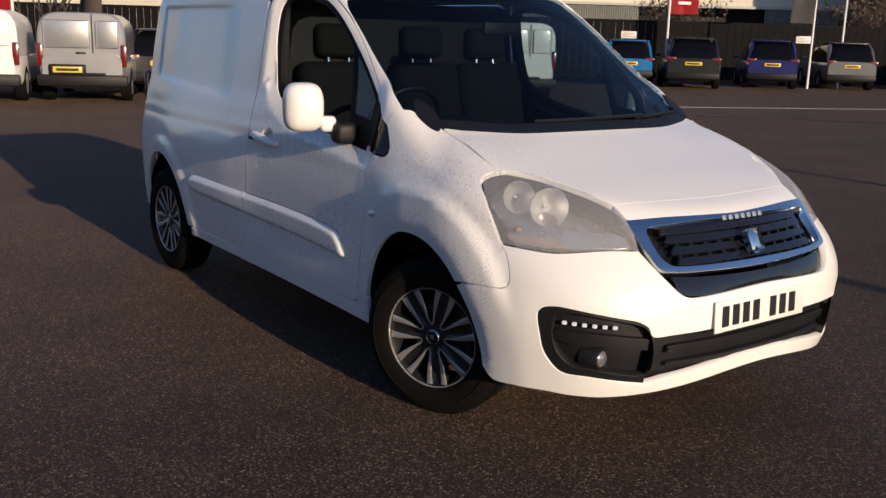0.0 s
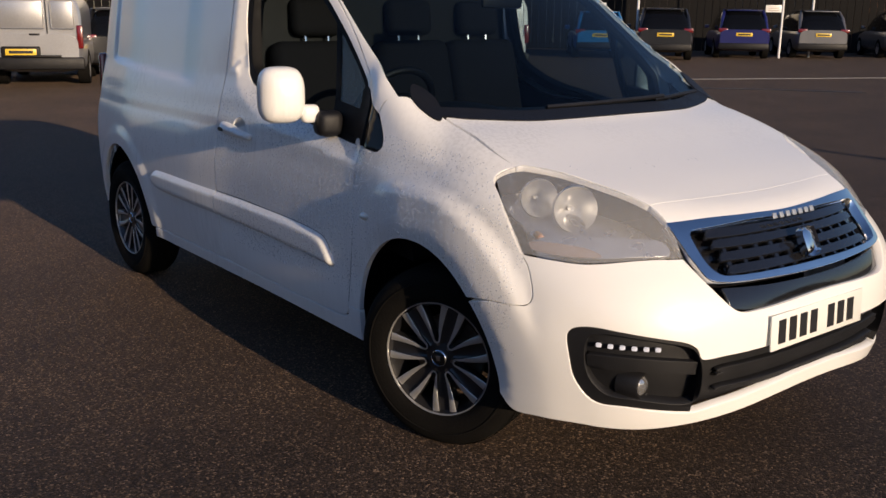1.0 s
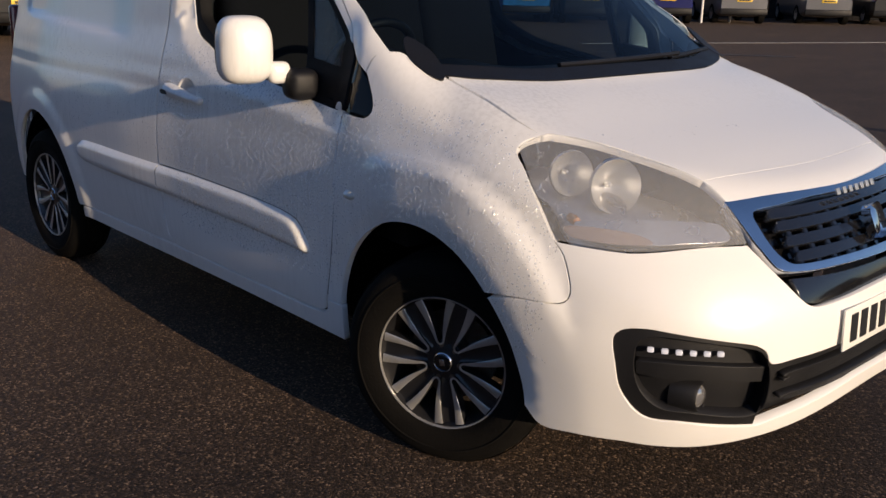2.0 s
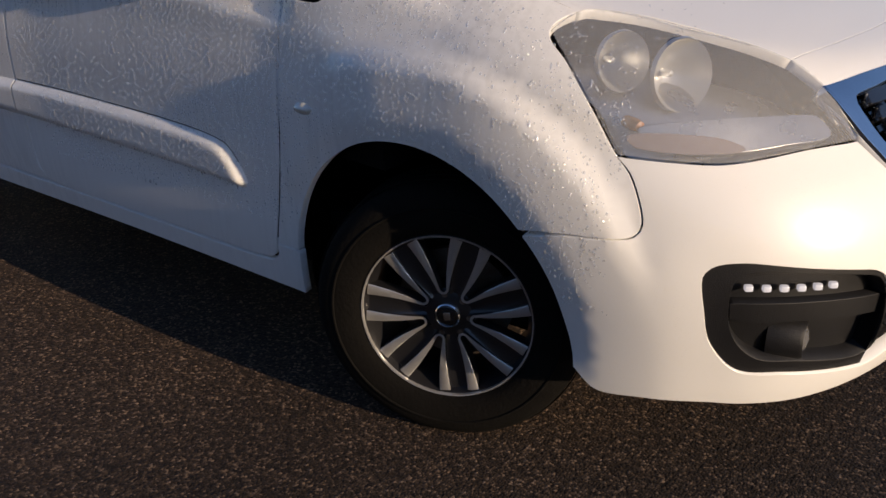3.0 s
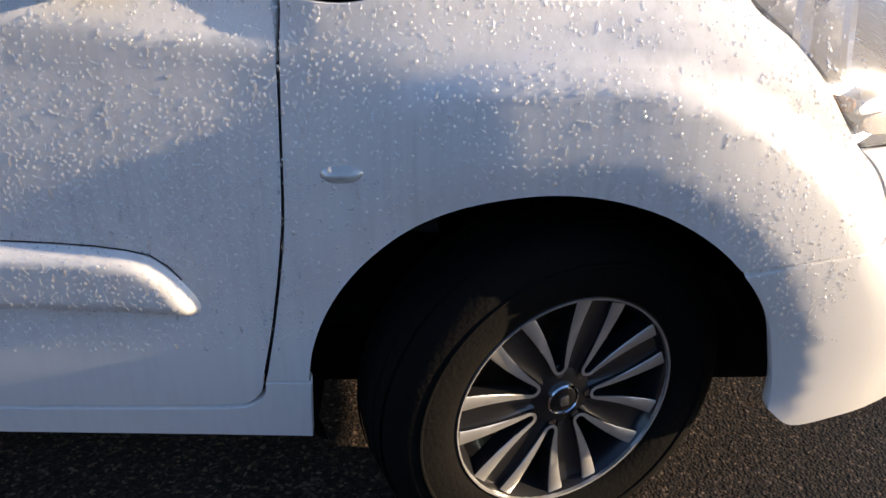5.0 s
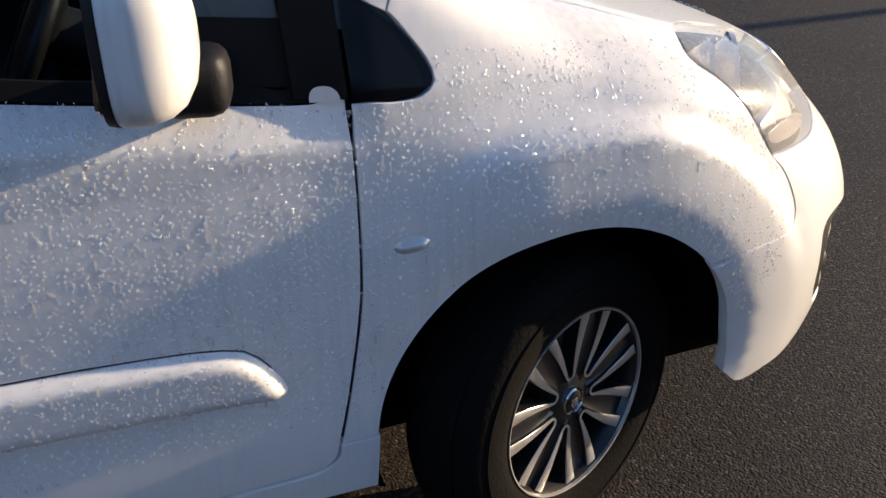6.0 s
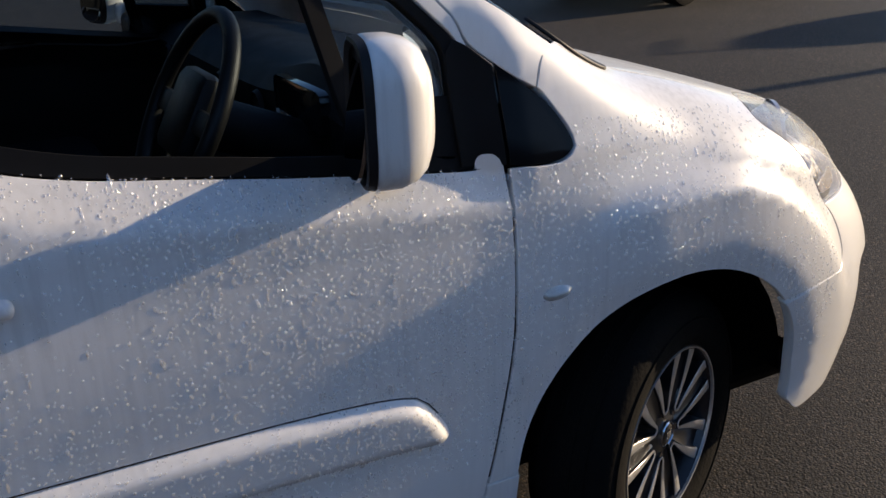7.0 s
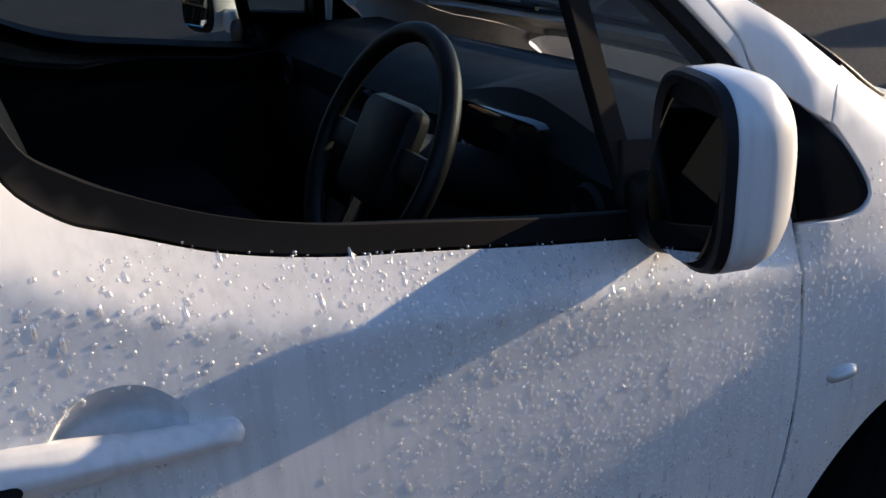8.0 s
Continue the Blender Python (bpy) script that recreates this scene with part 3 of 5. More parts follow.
for y in (-0.40, -0.32, -0.24, -0.16, -0.08, 0.08, 0.16, 0.24, 0.32, 0.40):
    line = [(0.9, y - 0.007, 0.70), (0.9, y + 0.007, 0.70), (0.86, y + 0.007, 0.83), (0.86, y - 0.007, 0.83)]
    panel("grille_post", "corner", line, gloss_black, van, lift=-0.02, grid=0.03, gap=0, depth=0.02, sharp=(0, 1, 2, 3))
chin = both([(0.887, 0.000, 0.674), (0.877, -0.226, 0.679), (0.834, -0.435, 0.690), (0.865, -0.422, 0.627), (0.881, -0.363, 0.616), (0.904, 0.000, 0.608)])
panel("grille_chin", "corner", chin, gloss_black, van, lift=-0.02, grid=0.025, sharp=(2, 3, 7, 8))

# -- headlights --
LAMP = LAMP_BACK[:1] + [(0.239, -0.781, 0.992)] + LAMP_TOP + [(0.674, -0.501, 0.855)] + LAMP_LOW + LAMP_BACK[:0:-1][1:]
lamp = panel("headlight", "lamp", LAMP, lens_glass, van, "clear headlight with chrome bowls and an amber corner", sharp=(0, 7, 11), grid=0.022, depth=0.005)
panel("reflector", "lamp", LAMP, lamp_back, lamp, lift=-0.10, grid=0.02, gap=0.004, depth=0.02)
mirrored(lamp)

# -- windscreen, roof, pillars --
SCREEN_SIDE = [(-0.192, -0.730, 1.121), (-0.278, -0.781, 1.163), (-0.404, -0.773, 1.249), (-0.559, -0.756, 1.353), (-0.731, -0.735, 1.480), (-0.888, -0.708, 1.591), (-0.948, -0.649, 1.646)]
screen = both([(-0.029, 0.0, 1.116), (-0.058, -0.389, 1.116)] + SCREEN_SIDE + [(-0.962, -0.433, 1.687), (-0.972, 0.0, 1.707)])
panel("windscreen", "upper", screen, screen_glass, van, "tinted windscreen", sharp=(2, 8, 11, 17), grid=0.06, depth=0.006, lift=-0.004)

ROOF_EDGE = [(-0.991, -0.649, 1.677), (-1.251, -0.660, 1.722), (-1.520, -0.670, 1.732)]
DOOR_TOP = [S(-0.468, 1.234), S(-0.613, 1.376), S(-0.806, 1.528), S(-0.962, 1.613), S(-1.106, 1.656), S(-1.299, 1.668), S(-1.443, 1.653)]
pillar_line = ([(-0.339, -0.849, 1.107), (-0.316, -0.827, 1.153), (-0.260, -0.773, 1.153)] + SCREEN_SIDE[1:] + ROOF_EDGE + [S(-1.515, 1.599)] + DOOR_TOP[::-1]
               + [S(-0.447, 1.188), S(-0.412, 1.155), S(-0.376, 1.128)])
pillar = panel("windscreen_pillar", "upper", pillar_line, white, van, "white windscreen pillar", sharp=(0, 2, 8, 11, 12, 13), grid=0.03)
mirrored(pillar)
roof = both([(-0.972, 0.0, 1.707), (-0.962, -0.433, 1.687), (-0.948, -0.649, 1.646)] + ROOF_EDGE + [(-2.167, -0.670, 1.737), (-2.978, -0.660, 1.717), (-3.320, -0.649, 1.677), (-3.358, -0.324, 1.707), (-3.358, 0.0, 1.717)])
panel("roof", "upper", roof, white, van, "white van roof", sharp=(2, 8, 12, 18), grid=0.08)

# -- doors --
WINDOW = [(-1.364, 1.199), (-1.322, 1.158), (-1.278, 1.138), (-1.183, 1.100), (-1.074, 1.073), (-0.948, 1.053), (-0.804, 1.031), (-0.685, 1.015), (-0.539, 0.996), (-0.478, 0.989), (-0.460, 0.989), (-0.454, 0.995), (-0.455, 1.020)]
WINDOW_TOP = [(-0.466, 1.185), (-0.500, 1.229), (-0.635, 1.352), (-0.842, 1.512), (-0.991, 1.591), (-1.154, 1.630), (-1.328, 1.633), (-1.405, 1.589), (-1.419, 1.459), (-1.400, 1.303)]
door_line = ([(-0.416, 0.982)] + [(x, z) for x, y, z in DOOR_FRONT[1:]] + [(-0.482, 0.358), (-0.515, 0.336), (-0.712, 0.334), (-1.154, 0.340), (-1.443, 0.346), (-1.506, 0.397), (-1.525, 0.889), (-1.510, 1.234), (-1.501, 1.559), (-1.443, 1.650)]
             + [(x, z) for x, y, z in DOOR_TOP[::-1][1:]] + [(-0.448, 1.185), (-0.418, 1.150)])
hole = WINDOW + WINDOW_TOP
CUP = [(-1.376, 0.947), (-1.368, 0.976), (-1.345, 0.996), (-1.313, 1.002), (-1.281, 0.994), (-1.257, 0.972), (-1.252, 0.948), (-1.310, 0.938)]
door = panel("front_door", "side", door_line, white, van, "white driver's door with its window down and wet paint", holes=(hole, CUP), sharp=(0, 14), grid=0.025, gap=0.0038)
seal_out = WINDOW + [(x + 0.0, z) for x, z in WINDOW_TOP]
seal_in = [(-1.347, 1.226), (-1.305, 1.191), (-1.262, 1.168), (-1.175, 1.132), (-1.068, 1.103), (-0.943, 1.082), (-0.802, 1.059), (-0.685, 1.043), (-0.56, 1.026), (-0.487, 1.018),
           (-0.49, 1.178), (-0.521, 1.222), (-0.652, 1.340), (-0.851, 1.492), (-0.996, 1.569), (-1.155, 1.606), (-1.312, 1.608), (-1.379, 1.575), (-1.391, 1.459), (-1.374, 1.318)]
panel("window_seal", "side", seal_out, trim_rubber, door, "black rubber window seal", holes=(seal_in,), grid=0.02, gap=0.001, lift=-0.004, depth=0.05)
post = [(-0.668, 1.067), (-0.638, 1.062), (-0.712, 1.390), (-0.744, 1.412)]
panel("window_post", "side", post, trim_rubber, door, "black window divider", sharp=(0, 1, 2, 3), grid=0.02, gap=0, lift=-0.012, depth=0.02)
base_trim = [(-0.676, 1.050), (-0.664, 1.128), (-0.600, 1.121), (-0.490, 1.108), (-0.486, 1.012), (-0.600, 1.028)]
panel("mirror_base_trim", "side", base_trim, trim_rubber, door, "black plastic corner under the vent glass", sharp=(0, 1, 3, 4), grid=0.02, gap=0, lift=-0.006, depth=0.02)
vent = [(-0.650, 1.122), (-0.577, 1.112), (-0.494, 1.103), (-0.494, 1.175), (-0.524, 1.219), (-0.654, 1.341), (-0.711, 1.388)]
# the pale haze stands in for sky reflected at a slant, and for dirt
panel("vent_glass", "side", vent, glass("misted_glass", (0.50, 0.60, 0.63), haze=0.06), door, "clear fixed vent glass", sharp=(0, 2, 6), grid=0.03, gap=0, lift=-0.016, depth=0.004)
sail = panel("sail_trim", "side", [(-0.4135, 0.990), (-0.490, 0.994), (-0.490, 1.168), (-0.474, 1.196), (-0.452, 1.184), (-0.4145, 1.150)], trim_rubber, door, "black trim between the window and the quarter glass", sharp=(0, 1, 3, 5), grid=0.02, gap=0.0005, lift=0.002, depth=0.01)
quarter = [(-0.407, 0.988)] + [(x, z) for x, y, z in QUARTER_LOW] + [(-0.345, 1.103), (-0.376, 1.128), (-0.409, 1.154)]
quarter_glass = panel("quarter_glass", "side", quarter, dark_glass, van, "black quarter glass", sharp=(0, 8), grid=0.02, lift=-0.003, depth=0.012)
mirrored(quarter_glass)
RUB = [(-0.556, 0.525), (-0.577, 0.513), (-0.673, 0.521), (-1.010, 0.535), (-1.517, 0.550), (-1.517, 0.658), (-1.154, 0.653), (-0.866, 0.645), (-0.693, 0.633), (-0.625, 0.619), (-0.587, 0.586), (-0.563, 0.551)]
panel("rub_strip", "side", RUB, white, door, "raised white rub strip", sharp=(4, 5), grid=0.012, gap=0, bulge=(0.021, 0.024), depth=0.012, blunt=-1.517)
# handle: scooped cup and a bar across it
panel("handle_cup", "side", CUP, white, door, grid=0.010, gap=-0.004, lift=-0.001, bulge=(-0.034, 0.045), depth=0.004)
HANDLE = [(-1.452, 0.953), (-1.447, 0.974), (-1.370, 0.967), (-1.303, 0.954), (-1.206, 0.942), (-1.200, 0.933), (-1.206, 0.922), (-1.303, 0.924), (-1.437, 0.929)]
SEAM = [(-1.514, 0.661), (-1.30, 0.6595), (-1.154, 0.656), (-1.0, 0.652), (-0.866, 0.648), (-0.76, 0.642), (-0.693, 0.636), (-0.65, 0.629), (-0.618, 0.620), (-0.596, 0.602), (-0.578, 0.578)]
part("strip_seam", tube([S(x, z) for x, z in SEAM], 0.0013, sides=6), trim_rubber, door, "dark joint over the rub strip")
handle = panel("door_handle", "side", HANDLE, white, door, "white pull handle with a black key cover", grid=0.01, gap=0, lift=0.018, bulge=(0.016, 0.02), depth=0.02)
panel("key_cover", "side", [(-1.447, 0.937), (-1.447, 0.951), (-1.410, 0.949), (-1.410, 0.936)], black_plastic, handle, grid=0.01, gap=0, lift=0.035, depth=0.01)
# dark strip added behind the seam, so that the gap reads as deep shade
seam = np.array(DOOR_FRONT[1:])
part("door_seal", tube([tuple(p) for p in seam - 0.0075 * normal_of(seam)], 0.0056, sides=6), trim_rubber, door, "dark strip standing in for the shade in the door gap")
mirrored(door)

# -- side indicator, sills, load space, rear doors --
repeater = panel("side_indicator", "side", [(-0.366, 0.750), (-0.351, 0.763), (-0.323, 0.764), (-0.306, 0.754), (-0.318, 0.740), (-0.351, 0.738)], shader("clear_lens", (0.68, 0.70, 0.67), 0.15, metal=0.25, coat=1.0, vary=0.3, scale=60), van, "clear oval side indicator", grid=0.006, gap=0, bulge=(0.012, 0.014), depth=0.004)
mirrored(repeater)
sill_line = [(-0.402, 0.380), (-0.474, 0.383), (-0.480, 0.353), (-0.513, 0.330), (-0.712, 0.328), (-1.443, 0.340), (-2.282, 0.348), (-2.303, 0.298), (-1.958, 0.292), (-1.154, 0.282), (-0.722, 0.271), (-0.408, 0.261)]
sill = panel("sill", "side", sill_line, white, van, "white sill", sharp=(0, 1, 6, 7, 11), grid=0.025)
mirrored(sill)
side_line = ([(-1.515, 1.599), (-1.518, 1.234), (-1.532, 0.889), (-1.513, 0.397), (-1.453, 0.350), (-2.282, 0.354)] + arch(*REAR_ARCH, 0, 180, 20)[::-1]
             + [(-3.083, 0.338), (-3.235, 0.358), (-3.260, 0.791), (-3.250, 1.283), (-3.215, 1.618), (-2.978, 1.638), (-2.167, 1.648), (-1.591, 1.643)])
side = panel("load_side", "side", side_line, white, van, "white load space side with a blank window panel", sharp=(0, 4, 5, 25, 26, 27), grid=0.021)
RUB2 = [(-1.527, 0.550), (-2.167, 0.569), (-2.225, 0.594), (-2.240, 0.633), (-2.167, 0.665), (-1.527, 0.658)]
panel("rub_strip", "side", RUB2, white, side, "raised white rub strip", sharp=(0, 5), grid=0.014, gap=0, bulge=(0.021, 0.024), depth=0.012, blunt=-1.527)
mirrored(side)
rail = [S(-1.515, 1.613), (-1.520, -0.670, 1.732), (-2.167, -0.670, 1.737), (-2.978, -0.660, 1.717), (-3.320, -0.649, 1.677), S(-3.215, 1.633), S(-2.978, 1.653), S(-2.167, 1.663), S(-1.591, 1.658)]
cant = panel("roof_rail", "upper", rail, white, van, sharp=(0, 1, 4, 5), grid=0.03)
mirrored(cant)
back = [(-0.01, 0.40), (-0.71, 0.40), (-0.73, 0.9), (-0.68, 1.4), (-0.60, 1.64), (-0.01, 1.68)]
rear_door = panel("rear_door", "rear", back, white, van, "plain white rear door", sharp=(0, 1, 4, 5), grid=0.08)
mirrored(rear_door)
rear_bumper = part("rear_bumper", box((0.16, 1.34, 0.2), (-3.34, 0, 0.42), 0.05), black_plastic, van)
tail = part("tail_light", box((0.05, 0.09, 0.42), (-3.29, -0.735, 0.98), 0.02), red_lens, van)
mirrored(tail)

# -- black lower body: tray, wheel wells, load floor --
part("underbody", box((3.9, 1.42, 0.05), (-1.35, 0, 0.27), 0.02), liner, van, "dark underbody")


def well(cx, cz, r):
    """Inside of a wheel arch: a half drum with an inner wall."""
    bm = bmesh.new()
    rings = []
    for y, rr in ((-0.848, r + 0.004), (-0.82, r + 0.03), (-0.5, r + 0.03), (-0.5, 0.02)):
        rings.append([bm.verts.new((cx - rr * math.cos(radians(a)), y, cz + rr * math.sin(radians(a)))) for a in range(-20, 181, 10)])
    for one, two in zip(rings, rings[1:]):
        for j in range(len(one) - 1):
            bm.faces.new((one[j], one[j + 1], two[j + 1], two[j]))
    return bm


for a in (FRONT_ARCH, REAR_ARCH):
    mirrored(part("arch_liner", well(*a), liner, van, "black arch liner"))
    part("arch_liner", well(*a), liner, van, "black arch liner")


# -- wheels --
def wheel(at):
    hub = thing_part("wheel", van, at, "black and machined alloy wheel")
    tyre = [(0.196, 0.075), (0.203, 0.086), (0.225, 0.094), (0.255, 0.098), (0.282, 0.094), (0.300, 0.083), (0.311, 0.068), (0.3155, 0.046), (0.317, 0.0)]
    ring = part("tyre", lathe(tyre + [(r, -h) for r, h in tyre[-2::-1]], 72), rubber, hub, "black rubber tyre with a grooved tread")
    bm = bmesh.new()
    for h in (-0.05, -0.018, 0.018, 0.05):
        lathe([(0.3168, h - 0.005), (0.3185, h - 0.004), (0.3185, h + 0.004), (0.3168, h + 0.005)], 72, bm=bm)
    part("tread_rib", bm, rubber, ring)
    part("sidewall_ring", lathe([(0.262, -0.0975), (0.264, -0.1), (0.267, -0.1), (0.269, -0.0965)], 72), rubber, ring)
    part("rim_barrel", lathe([(0.2035, -0.084), (0.2025, -0.086), (0.198, -0.086), (0.194, -0.078), (0.182, -0.055), (0.18, 0.08), (0.19, 0.09)], 64), alloy_black, hub)
    part("rim_lip", lathe([(0.1955, -0.080), (0.1965, -0.0875), (0.1995, -0.0885), (0.2005, -0.083)], 72), alloy, hub, "machined rim edge")
    part("brake_disc", lathe([(0.06, 0.02), (0.135, 0.02), (0.135, 0.0), (0.06, 0.0)], 40), steel, hub, "rusty brake disc")
    part("hub", lathe([(0.0, -0.066), (0.045, -0.066), (0.062, -0.058), (0.066, -0.03), (0.066, 0.03)], 40), alloy_black, hub)
    part("centre_cap", lathe([(0.0, -0.076), (0.021, -0.076), (0.0255, -0.073), (0.0275, -0.064)], 32), gloss_black, hub, "black centre cap with a chrome edge")
    part("cap_ring", lathe([(0.0255, -0.074), (0.027, -0.0765), (0.0295, -0.074), (0.0295, -0.066)], 32), chrome, hub)
    part("cap_emblem", box((0.016, 0.004, 0.020), (0, -0.077, 0), 0.0018), chrome, hub)
    count, face, dark = 7, None, None
    for k in range(count):
        face, dark = bmesh.new(), bmesh.new()
        turn = Matrix.Rotation(2 * math.pi * k / count, 4, "Y")
        # one bright U round each opening: two legs out to the rim, joined near the hub
        line = []
        for s in range(9):
            line.append((0.192 - (0.192 - 0.066) * s / 8, radians(15.6) - radians(15.6 - 9.5) * s / 8))
        for s in range(1, 8):
            line.append((0.066 - 0.011 * math.sin(math.pi * s / 8), radians(9.5) * math.cos(math.pi * s / 8)))
        line += [(r, -a) for r, a in line[:9][::-1]]
        pts = [Vector((r * math.sin(a), 0, r * math.cos(a))) for r, a in line]
        rows = []
        for j, p in enumerate(pts):
            along = (pts[min(j + 1, len(pts) - 1)] - pts[max(j - 1, 0)]).normalized()
            side = Vector((along.z, 0, -along.x))
            wide = 0.0030 + 0.0105 * max(0, (p.length - 0.062) / 0.13)
            y = -0.070 - 0.009 * p.length / 0.2
            rows.append([turn @ (p + side * q * wide + Vector((0, y + d, 0))) for q, d in ((-1, 0.035), (-1, 0.0015), (-0.8, 0.0), (0.8, 0.0), (1, 0.0015), (1, 0.035))])
        rows = [[face.verts.new(v) for v in row] for row in rows]
        for one, two in zip(rows, rows[1:]):
            for j in range(5):
                face.faces.new((one[j], one[j + 1], two[j + 1], two[j])).material_index = int(j in (0, 4))
        # dark spoke body between the legs of neighbouring openings
        mid = Matrix.Rotation(2 * math.pi * (k + 0.5) / count, 4, "Y")
        rows = []
        for s in range(9):
            r = 0.05 + 0.142 * s / 8
            wide = 0.011 + 0.020 * s / 8
            y = -0.064 - 0.008 * r / 0.2
            rows.append([mid @ Vector((q * wide, y + d, r)) for q, d in ((-1, 0.035), (-1, 0.0), (-0.5, 0.005), (0.5, 0.005), (1, 0.0), (1, 0.035))])
        rows = [[dark.verts.new(v) for v in row] for row in rows]
        for one, two in zip(rows, rows[1:]):
            for j in range(5):
                dark.faces.new((one[j], one[j + 1], two[j + 1], two[j]))
        for bm in (face, dark):
            bmesh.ops.recalc_face_normals(bm, faces=bm.faces)
        part("spoke_edge", face, [alloy, alloy_black], hub, "machined bright spoke edge")
        part("spoke", dark, alloy_black, hub, "black painted spoke")
        part("wheel_bolt", lathe([(0.0, -0.069), (0.007, -0.069), (0.008, -0.06)], 8, matrix=turn @ Matrix.Translation((0, 0, 0.05))), steel, hub) if k < 5 else None
    return hub


def thing_part(name, parent, at, label):
    ob = new(name)
    ob.parent, ob.matrix_basis = parent, at
    return tagged(ob, label)


STEER = radians(22)
centre = Vector((0.010, -0.852, 0.309)) - Vector((math.sin(STEER), -math.cos(STEER), 0)) * 0.082
right_front = wheel(Matrix.Translation(centre) @ Matrix.Rotation(STEER, 4, "Z") @ Matrix.Rotation(-0.15, 4, "Y"))
copy_thing(right_front, Matrix.Translation((-2.725, -0.785, 0.317)) @ Matrix.Rotation(0.5, 4, "Y"))
copy_thing(right_front, Matrix.Translation((-2.725, 0.785, 0.317)) @ Matrix.Rotation(math.pi, 4, "Z"))
copy_thing(right_front, Matrix.Translation((-0.01, 0.76, 0.317)) @ Matrix.Rotation(math.pi + STEER, 4, "Z"))

# -- ground --
bm = bmesh.new()
bmesh.ops.create_grid(bm, x_segments=40, y_segments=40, size=1200)
ground = tagged(part("ground", bm, asphalt, smooth=False), "dark worn asphalt of a car park", "ground", kind="structure")

# -- door mirrors: white shell, black rim and glass, short arm --
def oval(bm, y, z, dy, dz, power, x, n=72):
    """A rounded upright outline at a length x."""
    ring = []
    for k in range(n):
        a = 2 * math.pi * k / n
        c, s = math.cos(a), math.sin(a)
        ring.append(bm.verts.new((x, y + dy * math.copysign(abs(c) ** (2 / power), c), z + dz * math.copysign(abs(s) ** (2 / power), s))))
    return ring


def skinned(rings, cap_first=True, cap_last=True, bm=None):
    for one, two in zip(rings, rings[1:]):
        for j in range(len(one)):
            bm.faces.new((one[j], one[(j + 1) % len(one)], two[(j + 1) % len(one)], two[j]))
    if cap_first:
        bm.faces.new(rings[0][::-1])
    if cap_last:
        bm.faces.new(rings[-1])
    bmesh.ops.recalc_face_normals(bm, faces=bm.faces)
    return bm


bm = bmesh.new()
shell = skinned([oval(bm, 0, 0, 0.081, 0.1005, 3.4, -0.002), oval(bm, 0, 0, 0.083, 0.1025, 3.4, 0.004), oval(bm, 0, 0, 0.083, 0.1025, 3.3, 0.034), oval(bm, 0.002, 0, 0.078, 0.096, 3.1, 0.057),
                 oval(bm, 0.006, -0.001, 0.067, 0.085, 2.8, 0.073), oval(bm, 0.010, -0.002, 0.049, 0.063, 2.5, 0.085), oval(bm, 0.014, -0.003, 0.026, 0.034, 2.2, 0.091)], bm=bm)
mirror = part("door_mirror", shell, white, van, "white door mirror with a black rim")
mirror.matrix_basis = Matrix.Translation((-0.728, -1.020, 1.151)) @ Matrix.Rotation(radians(-14), 4, "Z")
bm = bmesh.new()
rim = skinned([oval(bm, 0.002, 0, 0.068, 0.087, 3.2, -0.010), oval(bm, 0.001, 0, 0.076, 0.095, 3.3, -0.016), oval(bm, 0, 0, 0.080, 0.0995, 3.4, -0.014), oval(bm, 0, 0, 0.0825, 0.102, 3.4, -0.003)], False, False, bm)
part("mirror_rim", rim, black_plastic, mirror, "black mirror rim")
bm = bmesh.new()
pane = skinned([oval(bm, 0.002, 0, 0.073, 0.092, 3.2, -0.014), oval(bm, 0.002, 0, 0.073, 0.092, 3.2, -0.009)], bm=bm)
pane.transform(Matrix.Rotation(radians(9), 4, "Y"))
bm = bmesh.new()
part("mirror_back", skinned([oval(bm, 0, 0, 0.080, 0.0995, 3.4, -0.004), oval(bm, 0, 0, 0.080, 0.0995, 3.4, 0.002)], bm=bm), black_plastic, mirror)
part("mirror_glass", pane, mirror_glass, mirror, "mirror glass")
part("mirror_arm", box((0.050, 0.07, 0.068), (0.045, 0.100, -0.068), 0.02, segments=3), white, mirror)
part("arm_base", box((0.10, 0.10, 0.095), (0.060, 0.165, -0.103), 0.028, segments=3), black_plastic, mirror, "black folding joint")
mirrored(mirror)

# -- number plate with plain bars, emblem, daytime lights and fog lamps --
plate = part("number_plate", box((0.006, 0.52, 0.111), (0.910, -0.042, 0.535), 0.002, Matrix.Rotation(radians(-3), 4, "Y")), plate_white, van, "white front number plate")
for k, y in enumerate((-0.205, -0.147, -0.089, -0.031, 0.068, 0.126, 0.184)):
    part("plate_bar", box((0.003, 0.036, 0.074), (0.9145, y - 0.042, 0.535), 0, Matrix.Rotation(radians(-3), 4, "Y")), ink, plate, "dark character bar")
emblem = part("emblem", box((0.014, 0.075, 0.095), (0.836, -0.02, 0.768), 0.02, Matrix.Rotation(radians(-22), 4, "Y") @ Matrix.Rotation(radians(8), 4, "X")), chrome, van, "plain chrome emblem")
for k in range(7):
    y = -0.105 + 0.035 * k
    part("badge_bar", box((0.004, 0.02, 0.018), (0.765 - 0.25 * y * y, y, 0.847), 0.001, Matrix.Rotation(radians(-25), 4, "Y")), alloy, van)
SURROUND = FOG_TOP[2:] + FOG_LOW[:5]
LAMP_HOLE = [(0.830, -0.575, 0.526), (0.695, -0.750, 0.564), (0.637, -0.795, 0.553), (0.628, -0.803, 0.484), (0.642, -0.787, 0.418), (0.679, -0.751, 0.373), (0.735, -0.695, 0.363), (0.815, -0.565, 0.342), (0.837, -0.527, 0.362), (0.847, -0.534, 0.465)]
